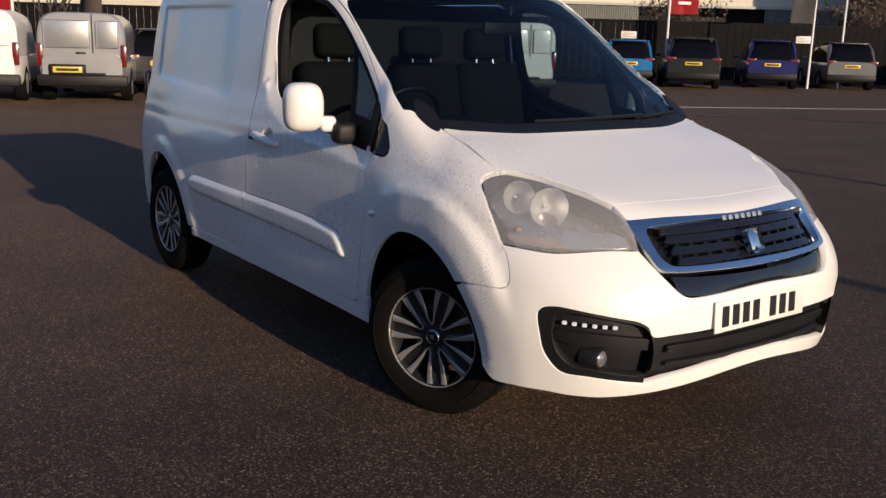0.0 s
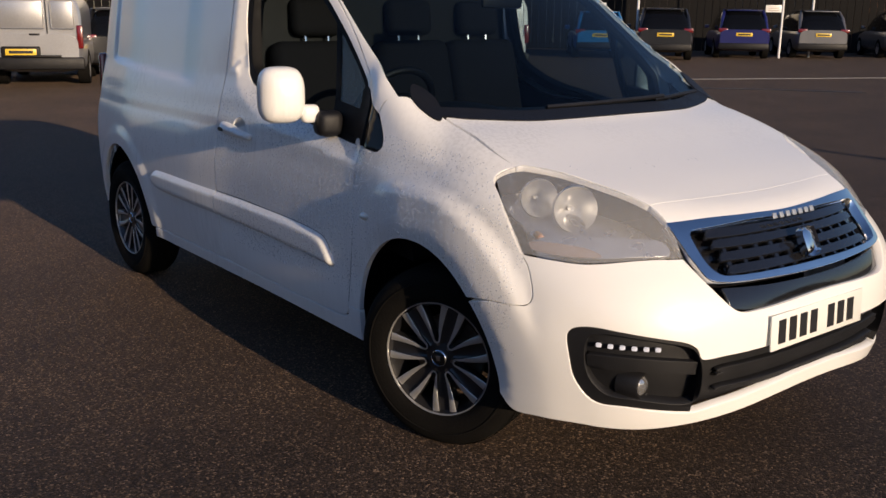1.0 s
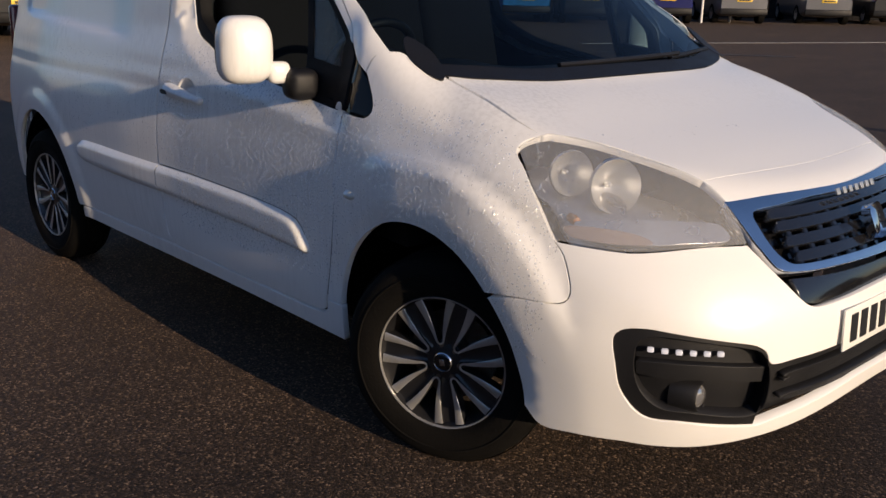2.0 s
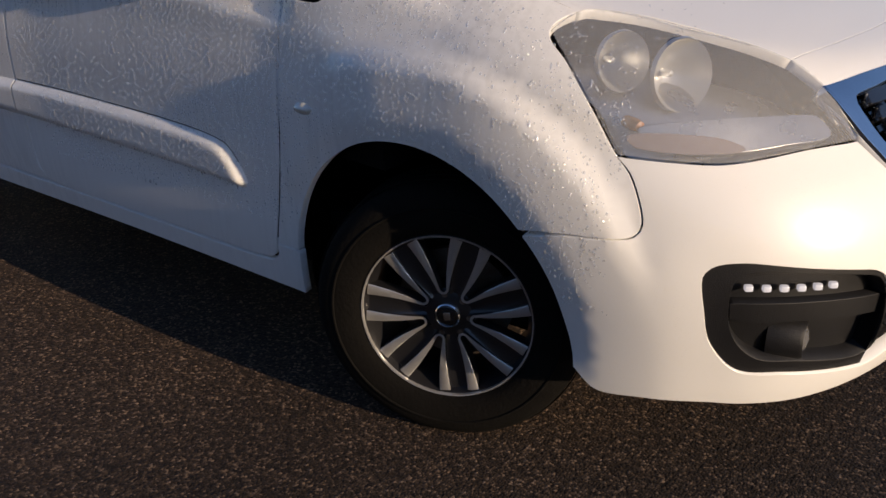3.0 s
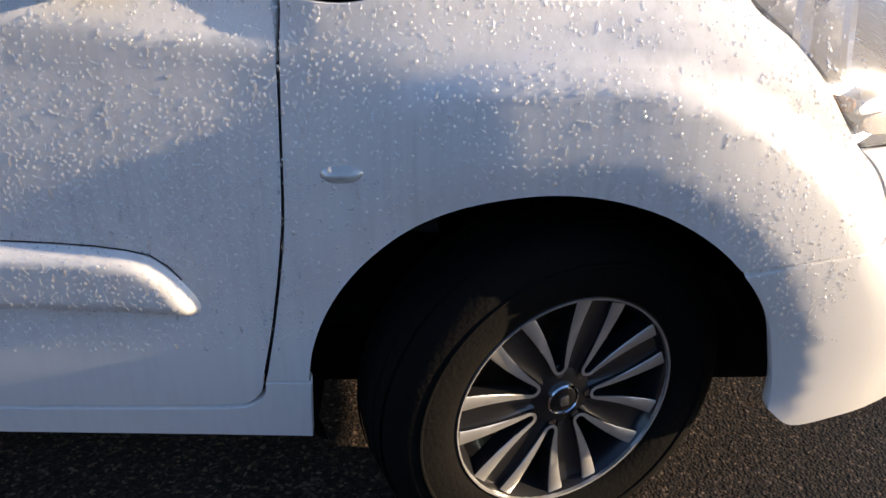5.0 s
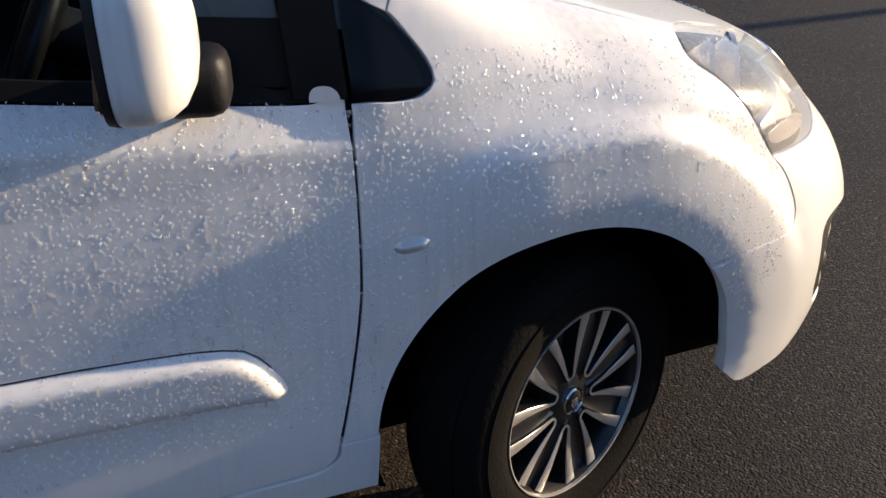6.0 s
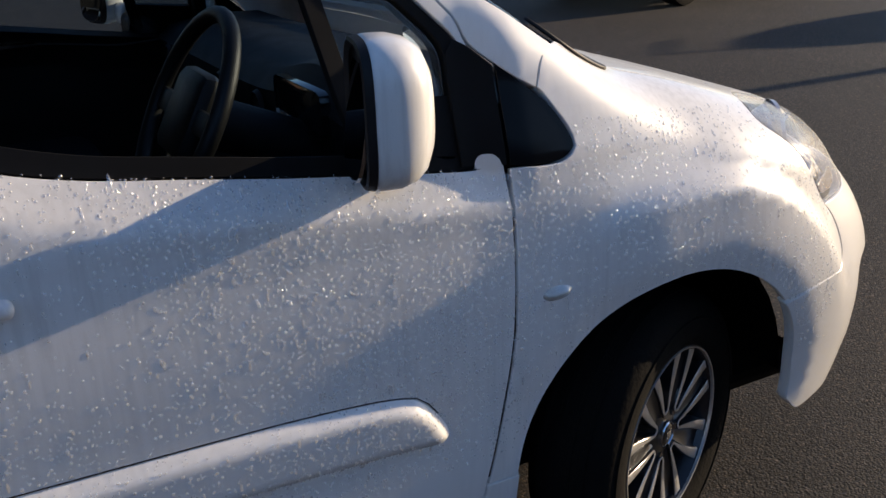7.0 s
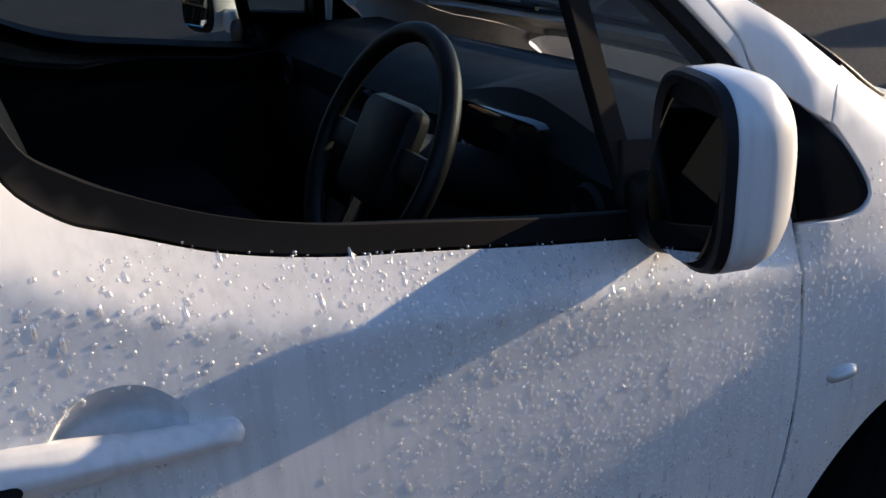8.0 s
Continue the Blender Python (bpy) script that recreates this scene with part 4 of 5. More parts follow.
surround = panel("fog_surround", "corner", SURROUND, black_plastic, van, "black fog lamp surround", holes=(LAMP_HOLE,), sharp=(0, 10), lift=-0.006, grid=0.02, depth=0.05, gap=0.001)
panel("lamp_shelf", "corner", [(0.847, -0.533, 0.473), (0.773, -0.673, 0.488), (0.682, -0.767, 0.493), (0.632, -0.802, 0.493), (0.633, -0.798, 0.459), (0.686, -0.760, 0.452), (0.771, -0.672, 0.449), (0.846, -0.531, 0.434)], black_plastic, surround, sharp=(0, 3, 4, 7), lift=-0.018, grid=0.015, depth=0.05, gap=0)
mirrored(surround)
LED_LINE = [across("corner", (0.668 + 0.0256 * k, -0.793 + 0.0262 * k, 0.522)) for k in range(6)]
LEDS = onto("corner", np.array([(a, 0.524 - 0.0015 * k) for k, (a, b) in enumerate(LED_LINE)]))
LEDS = LEDS - 0.028 * normal_of(LEDS)
for side in (1, -1):
    lights = new("daytime_light")
    lights.parent = van
    tagged(lights, "row of six white daytime lights")
    for k in range(6):
        p = Vector(LEDS[k])
        turn = Matrix.Rotation(radians(-52), 4, "Z")
        bm = box((0.014, 0.017, 0.013), p, 0.004, turn)
        if side < 0:
            bm.transform(Matrix.Diagonal((1, -1, 1, 1)))
            bmesh.ops.reverse_faces(bm, faces=bm.faces)
        part("led", bm, led, lights)
    spot = new("fog_lamp")
    spot.parent = van
    tagged(spot, "round clear fog lamp in a black tube")
    spot.matrix_basis = Matrix.Translation((0.728, side * -0.655, 0.398)) @ Matrix.Rotation(radians(90), 4, "Z") @ Matrix.Rotation(radians(side * 8), 4, "Z")
    part("fog_lens", lathe([(0.0, -0.012), (0.018, -0.009), (0.028, -0.002), (0.031, 0.008)], 28), shader("fog_glass", (0.34, 0.34, 0.35), 0.12, metal=0.7, coat=1.0), spot)
    part("fog_tube", lathe([(0.033, -0.004), (0.037, -0.006), (0.042, 0.0), (0.054, 0.06)], 28), black_plastic, spot)

# -- headlight innards: two bowls, a bulb cover and an amber corner --
def bowl_at(parent, p, r, toward):
    turn = Vector((0, -1, 0)).rotation_difference(Vector(toward).normalized()).to_matrix().to_4x4()
    m = Matrix.Translation(p) @ turn
    part("bowl", lathe([(0.004, 0.060), (r * 0.3, 0.055), (r * 0.6, 0.038), (r * 0.85, 0.014), (r, -0.006), (r * 1.04, 0.004)], 40, matrix=m), bowl, parent, "chrome reflector bowl")
    part("bulb", lathe([(0.0, 0.028), (0.005, 0.030), (0.007, 0.04), (0.007, 0.06)], 16, matrix=m), bowl, parent)


bowl_at(lamp, (0.340, -0.724, 0.903), 0.058, (1, -0.55, 0.12))
bowl_at(lamp, (0.436, -0.664, 0.878), 0.070, (1, -0.50, 0.12))
panel("lamp_shelf", "lamp", [(0.42, -0.80, 0.80), (0.50, -0.76, 0.825), (0.60, -0.66, 0.835), (0.69, -0.54, 0.83), (0.715, -0.53, 0.79), (0.66, -0.64, 0.785), (0.57, -0.75, 0.775), (0.49, -0.80, 0.775)], lamp_back, lamp, "chrome shelf in the headlight", grid=0.015, gap=0, lift=-0.035, depth=0.03)
part("indicator_bulb", lathe([(0.0, -0.02), (0.010, -0.016), (0.013, 0.0), (0.012, 0.03)], 20, matrix=Matrix.Translation((0.40, -0.775, 0.80)) @ Matrix.Rotation(radians(60), 4, "Z")), amber, lamp, "amber indicator bulb")
panel("lamp_divider", "lamp", [(0.412, -0.831, 0.794), (0.463, -0.803, 0.801), (0.555, -0.740, 0.794), (0.596, -0.715, 0.774), (0.520, -0.780, 0.768), (0.429, -0.829, 0.775)], shader("smoked_lens", (0.22, 0.17, 0.16), 0.25, coat=0.8), lamp, grid=0.015, gap=0, lift=-0.012, depth=0.006)

# -- scuttle and wipers --
scuttle = both([(-0.035, 0.0, 1.1), (-0.065, -0.40, 1.1), (-0.14, -0.62, 1.1), (-0.185, -0.735, 1.105), (-0.13, -0.728, 1.09), (-0.08, -0.64, 1.09), (0.0, -0.40, 1.09), (0.025, 0.0, 1.09)])
panel("scuttle", "top", [(x, y) for x, y, z in scuttle], black_plastic, van, "black scuttle below the windscreen", sharp=(3, 4, 10, 11), lift=0.004, grid=0.04, gap=0, depth=0.012)
for y0, y1, dx in ((-0.30, 0.36, 0.0), (0.30, 0.68, -0.03)):
    bm = tube([(-0.055 + dx * k / 6 - 0.10 * ((y0 + (y1 - y0) * k / 6) / 0.78) ** 2, y0 + (y1 - y0) * k / 6, 1.125 + 0.012 * k / 6) for k in range(7)], 0.009, sides=6)
    part("wiper", bm, black_plastic, van, "black wiper resting at the foot of the windscreen")
vent_line = [(-0.290, -0.738), (-0.220, -0.702), (-0.150, -0.718), (-0.118, -0.752), (-0.160, -0.770), (-0.240, -0.777)]
vent = panel("bonnet_vent", "wing", [S_top(x, y) for x, y in vent_line], black_plastic, van, "black gap at the bonnet corner", lift=0.006, grid=0.015, gap=0, depth=0.006)
mirrored(vent)

# -- cab interior --
part("cab_floor", box((1.7, 1.5, 0.04), (-0.85, 0, 0.42), 0.0), liner, van)
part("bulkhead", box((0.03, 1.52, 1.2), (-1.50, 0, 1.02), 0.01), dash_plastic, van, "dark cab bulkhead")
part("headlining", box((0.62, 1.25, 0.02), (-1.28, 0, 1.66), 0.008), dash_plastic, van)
bm = bmesh.new()
rings = []
for y in [-0.80 + 1.60 * k / 24 for k in range(25)]:
    hood = 0.045 * math.exp(-((y + 0.42) / 0.2) ** 2)
    e = 0.16 * (y / 0.8) ** 2
    section = [(-0.10 - e, 1.03), (-0.28, 1.072), (-0.44, 1.078 + hood), (-0.56, 1.055 + hood * 1.2), (-0.60, 1.02 + hood * 0.6), (-0.585, 0.95), (-0.63, 0.86), (-0.62, 0.74), (-0.52, 0.62), (-0.2, 0.6)]
    rings.append([bm.verts.new((x, y, z)) for x, z in section])
skinned(rings, bm=bm)
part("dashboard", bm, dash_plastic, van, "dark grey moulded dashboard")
part("instrument_panel", box((0.02, 0.26, 0.09), (-0.603, -0.42, 1.035), 0.02), gloss_black, van)
for y in (-0.66, -0.14, 0.14, 0.66):
    part("air_vent", lathe([(0.0, 0.0), (0.028, 0.0), (0.034, -0.006), (0.04, 0.004)], 24, matrix=Matrix.Translation((-0.605, y, 0.98)) @ Matrix.Rotation(radians(-90), 4, "Z")), black_plastic, van)
steering = new("steering_wheel")
steering.parent = van
steering.matrix_basis = Matrix.Translation((-0.835, -0.43, 1.055)) @ Matrix.Rotation(radians(-62), 4, "Y")
tagged(steering, "black three-spoke steering wheel")
part("wheel_rim", tube([(0.19 * math.cos(2 * math.pi * k / 48), 0.19 * math.sin(2 * math.pi * k / 48), 0) for k in range(48)], 0.016, sides=12, closed=True), wheel_plastic, steering)
part("wheel_boss", box((0.17, 0.17, 0.05), (0, 0, -0.01), 0.024), wheel_plastic, steering)
for a in (90, 270, 180):
    part("wheel_spoke", box((0.13, 0.045, 0.016), (0.115 * math.cos(radians(a)), 0.115 * math.sin(radians(a)), -0.005), 0.006, Matrix.Rotation(radians(a), 4, "Z")), chrome if a == 180 else wheel_plastic, steering)
part("column", tube([(-0.81, -0.43, 1.04), (-0.55, -0.43, 0.93)], 0.05, sides=14), dash_plastic, van)
for k, (y, wide) in enumerate(((-0.42, 0.50), (0.10, 0.42), (0.54, 0.44))):
    seat = new("seat")
    seat.parent = van
    seat.matrix_basis = Matrix.Translation((-1.17, y, 0.44))
    tagged(seat, "dark grey cloth seat")
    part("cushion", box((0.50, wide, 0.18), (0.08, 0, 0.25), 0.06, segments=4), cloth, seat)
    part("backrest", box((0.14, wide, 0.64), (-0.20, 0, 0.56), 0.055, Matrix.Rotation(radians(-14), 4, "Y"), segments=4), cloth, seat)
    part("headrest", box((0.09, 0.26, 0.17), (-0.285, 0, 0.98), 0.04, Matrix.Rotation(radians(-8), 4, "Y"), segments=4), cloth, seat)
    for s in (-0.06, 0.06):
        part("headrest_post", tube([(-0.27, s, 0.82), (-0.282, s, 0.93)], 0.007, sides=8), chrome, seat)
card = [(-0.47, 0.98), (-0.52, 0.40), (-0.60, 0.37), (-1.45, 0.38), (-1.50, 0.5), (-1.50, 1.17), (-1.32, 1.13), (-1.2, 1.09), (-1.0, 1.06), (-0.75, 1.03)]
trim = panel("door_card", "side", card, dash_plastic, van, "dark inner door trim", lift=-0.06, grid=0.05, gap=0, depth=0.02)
mirrored(trim)
left_glass = panel("side_window", "side", seal_in, screen_glass, van, "tinted passenger window", lift=-0.014, grid=0.05, gap=-0.004, depth=0.004)
left_glass.matrix_basis = Matrix.Diagonal((1, -1, 1, 1))
part("rear_view_mirror", box((0.02, 0.22, 0.065), (-0.66, 0.0, 1.50), 0.015), black_plastic, van)

# -- water on the side: drops and short runs --
rng = np.random.default_rng(7)


def water_material():
    """Clear beads that let the paint show through and flash back the sun."""
    mat = bpy.data.materials.new("water")
    mat.use_nodes = True
    t, links = mat.node_tree.nodes, mat.node_tree.links
    t.remove(t["Principled BSDF"])
    clear, gloss, dull, one, two = (t.new("ShaderNode" + kind) for kind in ("BsdfTransparent", "BsdfGlossy", "BsdfDiffuse", "MixShader", "MixShader"))
    gloss.inputs["Roughness"].default_value = 0.14
    gloss.inputs["Color"].default_value = (1, 1, 1, 1)
    dull.inputs["Color"].default_value = (0.9, 0.9, 0.9, 1)
    one.inputs[0].default_value, two.inputs[0].default_value = 0.58, 0.36
    links.new(dull.outputs[0], one.inputs[1])
    links.new(gloss.outputs[0], one.inputs[2])
    links.new(clear.outputs[0], two.inputs[1])
    links.new(one.outputs[0], two.inputs[2])
    links.new(two.outputs[0], t["Material Output"].inputs["Surface"])
    return mat


water = water_material()


def wet(count, x0, x1, z0, z1, small, large, run):
    """Places and sizes of drops on the right side of the van."""
    q = np.stack([rng.uniform(x0, x1, count), rng.uniform(z0, z1, count)], 1)
    ok = np.hypot(q[:, 0] - FRONT_ARCH[0], q[:, 1] - FRONT_ARCH[1]) > FRONT_ARCH[2] + 0.012
    ok &= ~contains(np.array(WINDOW + WINDOW_TOP), q)
    ok &= ~contains(np.array(CUP), q) & ~contains(np.array(HANDLE), q)
    ok &= (q[:, 1] < 1.045 - 0.10 * np.maximum(0, q[:, 0] + 0.25)) & ((q[:, 1] < 0.978) | (q[:, 0] > -0.27)) | (q[:, 0] < -0.5)
    thick = np.array([noise.noise(Vector((a * 3.1, b * 2.3, 4.0))) for a, b in q])
    ok &= rng.uniform(-0.45, 0.55, count) < thick + 0.12
    q = q[ok]
    return q, small + (large - small) * rng.random(len(q)) ** 2.2, np.where(rng.random(len(q)) < run, rng.uniform(2.0, 4.5, len(q)), rng.uniform(1.0, 1.5, len(q)))


verts, faces = [], []
for q, size, tall in (wet(34000, -1.5, 0.42, 0.45, 1.12, 0.0008, 0.0029, 0.05), wet(3000, -2.6, -1.5, 0.7, 1.05, 0.0007, 0.0020, 0.05)):
    p = onto("side", q)
    nrm = normal_of(p)
    for strip in (np.array(RUB), np.array(RUB2)):
        swell = 0.021 * np.sin(np.minimum(edge_distance(strip, q) / 0.024, 1) * np.pi / 2)
        p = p + nrm * np.where(contains(strip, q), swell, 0)[:, None]
    side = np.cross(nrm, (0, 0, 1.0))
    side /= np.linalg.norm(side, axis=1, keepdims=True)
    up = np.cross(side, nrm)
    r, t = size[:, None], tall[:, None]
    first = sum(len(v) for v in verts)
    rows = []
    for rr, h in ((1.0, -0.1), (0.72, 0.30)):
        for k in range(7):
            a = 2 * math.pi * k / 7
            rows.append(p + r * (rr * math.cos(a) * side + rr * t * math.sin(a) * up + h * nrm))
    rows.append(p + r * 0.44 * nrm)
    verts.append(np.stack(rows, 1).reshape(-1, 3))
    start = first + 15 * np.arange(len(p))[:, None]
    for k in range(7):
        j = (k + 1) % 7
        for tri in ((k, 7 + j, j), (k, 7 + k, 7 + j), (7 + k, 14, 7 + j)):
            faces.append(start + np.array(tri))
mesh = bpy.data.meshes.new("water")
mesh.from_pydata(np.concatenate(verts).tolist(), [], np.concatenate(faces).tolist())
mesh.materials.append(water)
mesh.shade_smooth()
drops = new("water", mesh)
drops.parent = van
tagged(drops, "clear water drops and runs on white paint", kind="stuff")

cap = panel("window_cap", "side", [(-0.468, 0.987), (-0.466, 1.000), (-0.456, 1.009), (-0.436, 1.009), (-0.425, 1.000), (-0.422, 0.987)], white, van, "small white cap at the window corner", sharp=(0, 5), grid=0.008, gap=0, lift=0.004, depth=0.006)
mirrored(cap)


# ---- the other vehicles ----
def vehicle(name, label, category, paint, at, length, width, height, van_like=False, group="", screen_colour=None):
    """A parked vehicle, seen from behind: its rear middle stands at the origin and it points along +x."""
    car = thing(name, label, category, group, at=at)
    w, belt = width / 2, height * (0.56 if van_like else 0.60)
    bm, rings = bmesh.new(), []
    stations = [(0.0, 0.86, 0.34, 0.0), (0.03, 0.93, 0.28, 0.0), (0.10, 0.98, 0.24, 0.0), (0.28, 1.0, 0.22, 0.0), (0.55, 1.0, 0.22, 0.0), (0.78, 0.98, 0.22, -0.02), (0.9, 0.95, 0.24, -0.09), (0.97, 0.88, 0.28, -0.17), (1.0, 0.72, 0.36, -0.24)]
    for s, wide, low, fall in stations:
        x, top, ww = s * length, belt + fall * height, w * wide
        ring = []
        for k in range(28):
            a = 2 * math.pi * k / 28
            c, sn = math.cos(a), math.sin(a)
            ring.append(bm.verts.new((x, ww * math.copysign(abs(c) ** 0.42, c), (top + low) / 2 + (top - low) / 2 * math.copysign(abs(sn) ** 0.42, sn))))
        rings.append(ring)
    part("body", skinned(rings, bm=bm), paint, car, "painted body")
    bm, rings = bmesh.new(), []
    if van_like:
        cabin = [(0.012, 0.90, 0.99, 0.0), (0.02, 0.95, 1.0, 0.0), (0.06, 0.96, 1.0, 0.0), (0.45, 0.96, 1.0, 0.0), (0.62, 0.94, 0.98, 0.0), (0.74, 0.9, 0.78, 0.0), (0.84, 0.86, 0.56, 0.0)]
    else:
        cabin = [(0.02, 0.84, 0.62, 0.0), (0.07, 0.86, 0.84, 0.0), (0.13, 0.87, 0.97, 0.0), (0.24, 0.88, 1.0, 0.0), (0.45, 0.88, 1.0, 0.0), (0.58, 0.87, 0.95, 0.0), (0.70, 0.86, 0.76, 0.0), (0.76, 0.84, 0.60, 0.0)]
    for s, wide, tall, _ in cabin:
        top, base = height * tall, belt - 0.1
        ring = []
        for k in range(21):
            u = k / 20
            a = math.pi * u
            c, sn = math.cos(a), math.sin(a)
            lean = 1 - (0.06 if van_like else 0.2) * abs(sn)
            ring.append(bm.verts.new((s * length, w * wide * lean * math.copysign(abs(c) ** 0.35, c), base + (top - base) * abs(sn) ** 0.35)))
        rings.append(ring)
    part("cabin", skinned(rings, bm=bm), paint if van_like else [dark_glass], car, "" if van_like else "dark glazed cabin")
    if not van_like:
        top = bmesh.new()
        grid = [[top.verts.new((length * (0.115 + 0.43 * i / 8), w * 0.70 * (j / 4 - 1), height * (0.985 + 0.022 * math.sin(math.pi * (0.15 + 0.7 * i / 8)) + 0.01 * (1 - (j / 4 - 1) ** 2)))) for j in range(9)] for i in range(9)]
        for i in range(8):
            for j in range(8):
                top.faces.new((grid[i][j], grid[i + 1][j], grid[i + 1][j + 1], grid[i][j + 1]))
        bmesh.ops.solidify(top, geom=top.faces[:], thickness=0.03)
        part("roof", top, paint, car)
        for sgn in (-1, 1):
            part("rear_pillar", tube([(0.05 * length, sgn * w * 0.80, belt - 0.02), (0.10 * length, sgn * w * 0.76, height * 0.84), (0.16 * length, sgn * w * 0.69, height * 0.975)], [0.075, 0.06, 0.05], sides=10), paint, car)
        part("rear_spoiler", box((0.16, width * 0.62, 0.035), (0.12 * length, 0, height * 0.985), 0.014), paint, car)
        part("rear_bumper", box((0.10, width * 0.90, 0.22), (0.02, 0, 0.42), 0.05), black_plastic, car)
    else:
        part("rear_bumper", box((0.14, width * 0.97, 0.22), (-0.01, 0, 0.42), 0.04), black_plastic, car, "black rear bumper")
        part("door_gap", box((0.012, 0.016, height * 0.72), (0.016, -0.12 * width, height * 0.62), 0.003), black_plastic, car)
        part("step", box((0.16, width * 0.5, 0.04), (-0.02, 0, 0.55), 0.015), black_plastic, car)
        for y0, y1 in ((-0.40, -0.16), (-0.09, 0.40)):
            part("door_panel", box((0.012, (y1 - y0) * width, height * 0.30), (0.016, (y0 + y1) / 2 * width, height * 0.765), 0.03, segments=3), paint, car)
        part("door_handle", box((0.03, 0.18, 0.035), (-0.004, 0.02, height * 0.555), 0.01), black_plastic, car)
    for sgn in (-1, 1):
        size = (0.06, 0.11, 0.42) if van_like else (0.10, 0.30, 0.13)
        part("tail_light", box(size, (0.03 if van_like else 0.06, sgn * (w * 0.90 if van_like else w * 0.76), height * (0.53 if van_like else 0.585)), 0.025), red_lens, car, "red tail light")
        part("side_mirror", box((0.12, 0.16, 0.12), (0.66 * length, sgn * (w + 0.05), belt + 0.06), 0.03), black_plastic if van_like else paint, car)
    rear_plate = part("number_plate", box((0.01, 0.52, 0.111), (-0.025 if van_like else -0.012, 0.16 * width if van_like else 0.0, height * (0.37 if van_like else 0.50)), 0.002), plate_yellow, car, "yellow rear number plate")
    if van_like:
        part("plate_recess", box((0.012, 0.66, 0.20), (-0.017, 0.16 * width, height * 0.37), 0.03, segments=3), black_plastic, car)
    part("plate_bar", box((0.004, 0.40, 0.05), (-0.031 if van_like else -0.018, 0.16 * width if van_like else 0.0, height * (0.37 if van_like else 0.50))), ink, rear_plate)
    for s in (0.19, 0.80):
        for sgn in (-1, 1):
            tyre = part("wheel", lathe([(0.20, 0.10), (0.25, 0.11), (0.32, 0.10), (0.33, 0.06), (0.33, -0.06), (0.32, -0.10), (0.25, -0.11), (0.20, -0.10)], 32, matrix=Matrix.Translation((s * length, sgn * (w - 0.11), 0.33))), rubber, car)
            part("rim", lathe([(0.0, -0.07), (0.05, -0.075), (0.17, -0.085), (0.205, -0.10)], 20, matrix=Matrix.Translation((s * length, sgn * (w - 0.11), 0.33)) @ Matrix.Rotation(0 if sgn < 0 else math.pi, 4, "Z")), alloy, tyre)
    return car


def paint(name, colour, rough=0.3, metal=0.0):
    return shader(name, colour, rough, metal=metal, coat=0.6, vary=0.12, scale=2.5)


silver, black_paint = paint("silver_paint", (0.42, 0.42, 0.43), 0.3, 0.6), paint("black_paint", (0.012, 0.012, 0.014))
blue_paint, bright_blue, grey_paint = paint("deep_blue_paint", (0.012, 0.014, 0.10)), paint("bright_blue_paint", (0.01, 0.17, 0.45), 0.3, 0.3), paint("grey_paint", (0.15, 0.15, 0.16), 0.3, 0.5)


def facing(x, y, degrees):
    return pose(x, y, 0, 0, 0, degrees)


ROW = "vehicles parked in a row"
vehicle("panel_van", "silver panel van with black bumper seen from behind", "van", silver, facing(-15.9, 2.50, 157), 4.3, 1.66, 1.68, True, ROW)
vehicle("panel_van", "white panel van beside the silver van", "van", white, facing(-16.3, 0.65, 160), 4.3, 1.68, 1.70, True, ROW)
vehicle("panel_van", "white panel van standing tail outwards past the hatchback", "van", white, facing(-14.2, 11.95, 152), 4.3, 1.75, 1.80, True, ROW)
vehicle("hatchback", "black hatchback beside the silver van", "car", black_paint, facing(-17.2, 4.55, 156), 4.0, 1.66, 1.40, False, ROW)
vehicle("hatchback", "bright blue hatchback by the dark fence", "car", bright_blue, facing(-18.9, 20.7, 138), 3.9, 1.7, 1.48, False, ROW)
vehicle("crossover", "black crossover car parked tail outwards", "car", black_paint, facing(-17.2, 21.8, 134), 4.4, 1.84, 1.60, False, ROW)
vehicle("crossover", "deep blue crossover car parked tail outwards", "car", blue_paint, facing(-16.7, 25.25, 132), 4.2, 1.80, 1.60, False, ROW)
vehicle("crossover", "grey silver crossover car parked tail outwards", "car", grey_paint, facing(-15.5, 28.05, 136), 4.3, 1.82, 1.60, False, ROW)
vehicle("crossover", "grey crossover car at the end of the row", "car", grey_paint, facing(-14.0, 31.2, 132), 4.3, 1.82, 1.62, False, ROW)
vehicle("crossover", "black crossover car parked past the silver one", "car", black_paint, facing(-12.6, 33.6, 132), 4.3, 1.82, 1.62, False, ROW)
vehicle("estate_car", "black estate car standing across the car park", "car", black_paint, facing(5.4, 6.9, 12), 4.6, 1.82, 1.46)

# ---- fence, building, flags, signs, bare bushes ----
along, away = Vector((0.62, 0.785, 0)), Vector((-0.785, 0.62, 0))
FENCE = Vector((-23.0, 28.5, 0))
turn = Matrix.Rotation(math.atan2(0.785, 0.62), 4, "Z")
fence_wood = shader("dark_fence", (0.006, 0.0055, 0.0055), 0.9, Specular_IOR_Level=0.2, vary=0.4, scale=3)
fence = tagged(new("fence"), "tall black close-boarded fence", "fence", kind="structure")
board = bpy.data.meshes.new("board")
bm = box((0.285, 0.03, 2.2), (0, 0, 1.1), 0.004)
bm.to_mesh(board)
bm.free()
board.materials.append(fence_wood)
for k in range(270):
    ob = new("board", board)
    ob.parent = fence
    ob.matrix_basis = Matrix.Translation(FENCE + along * (-52 + 0.3 * k)) @ turn @ Matrix.Rotation(radians(0.6 * math.sin(k * 7.3)), 4, "Z")
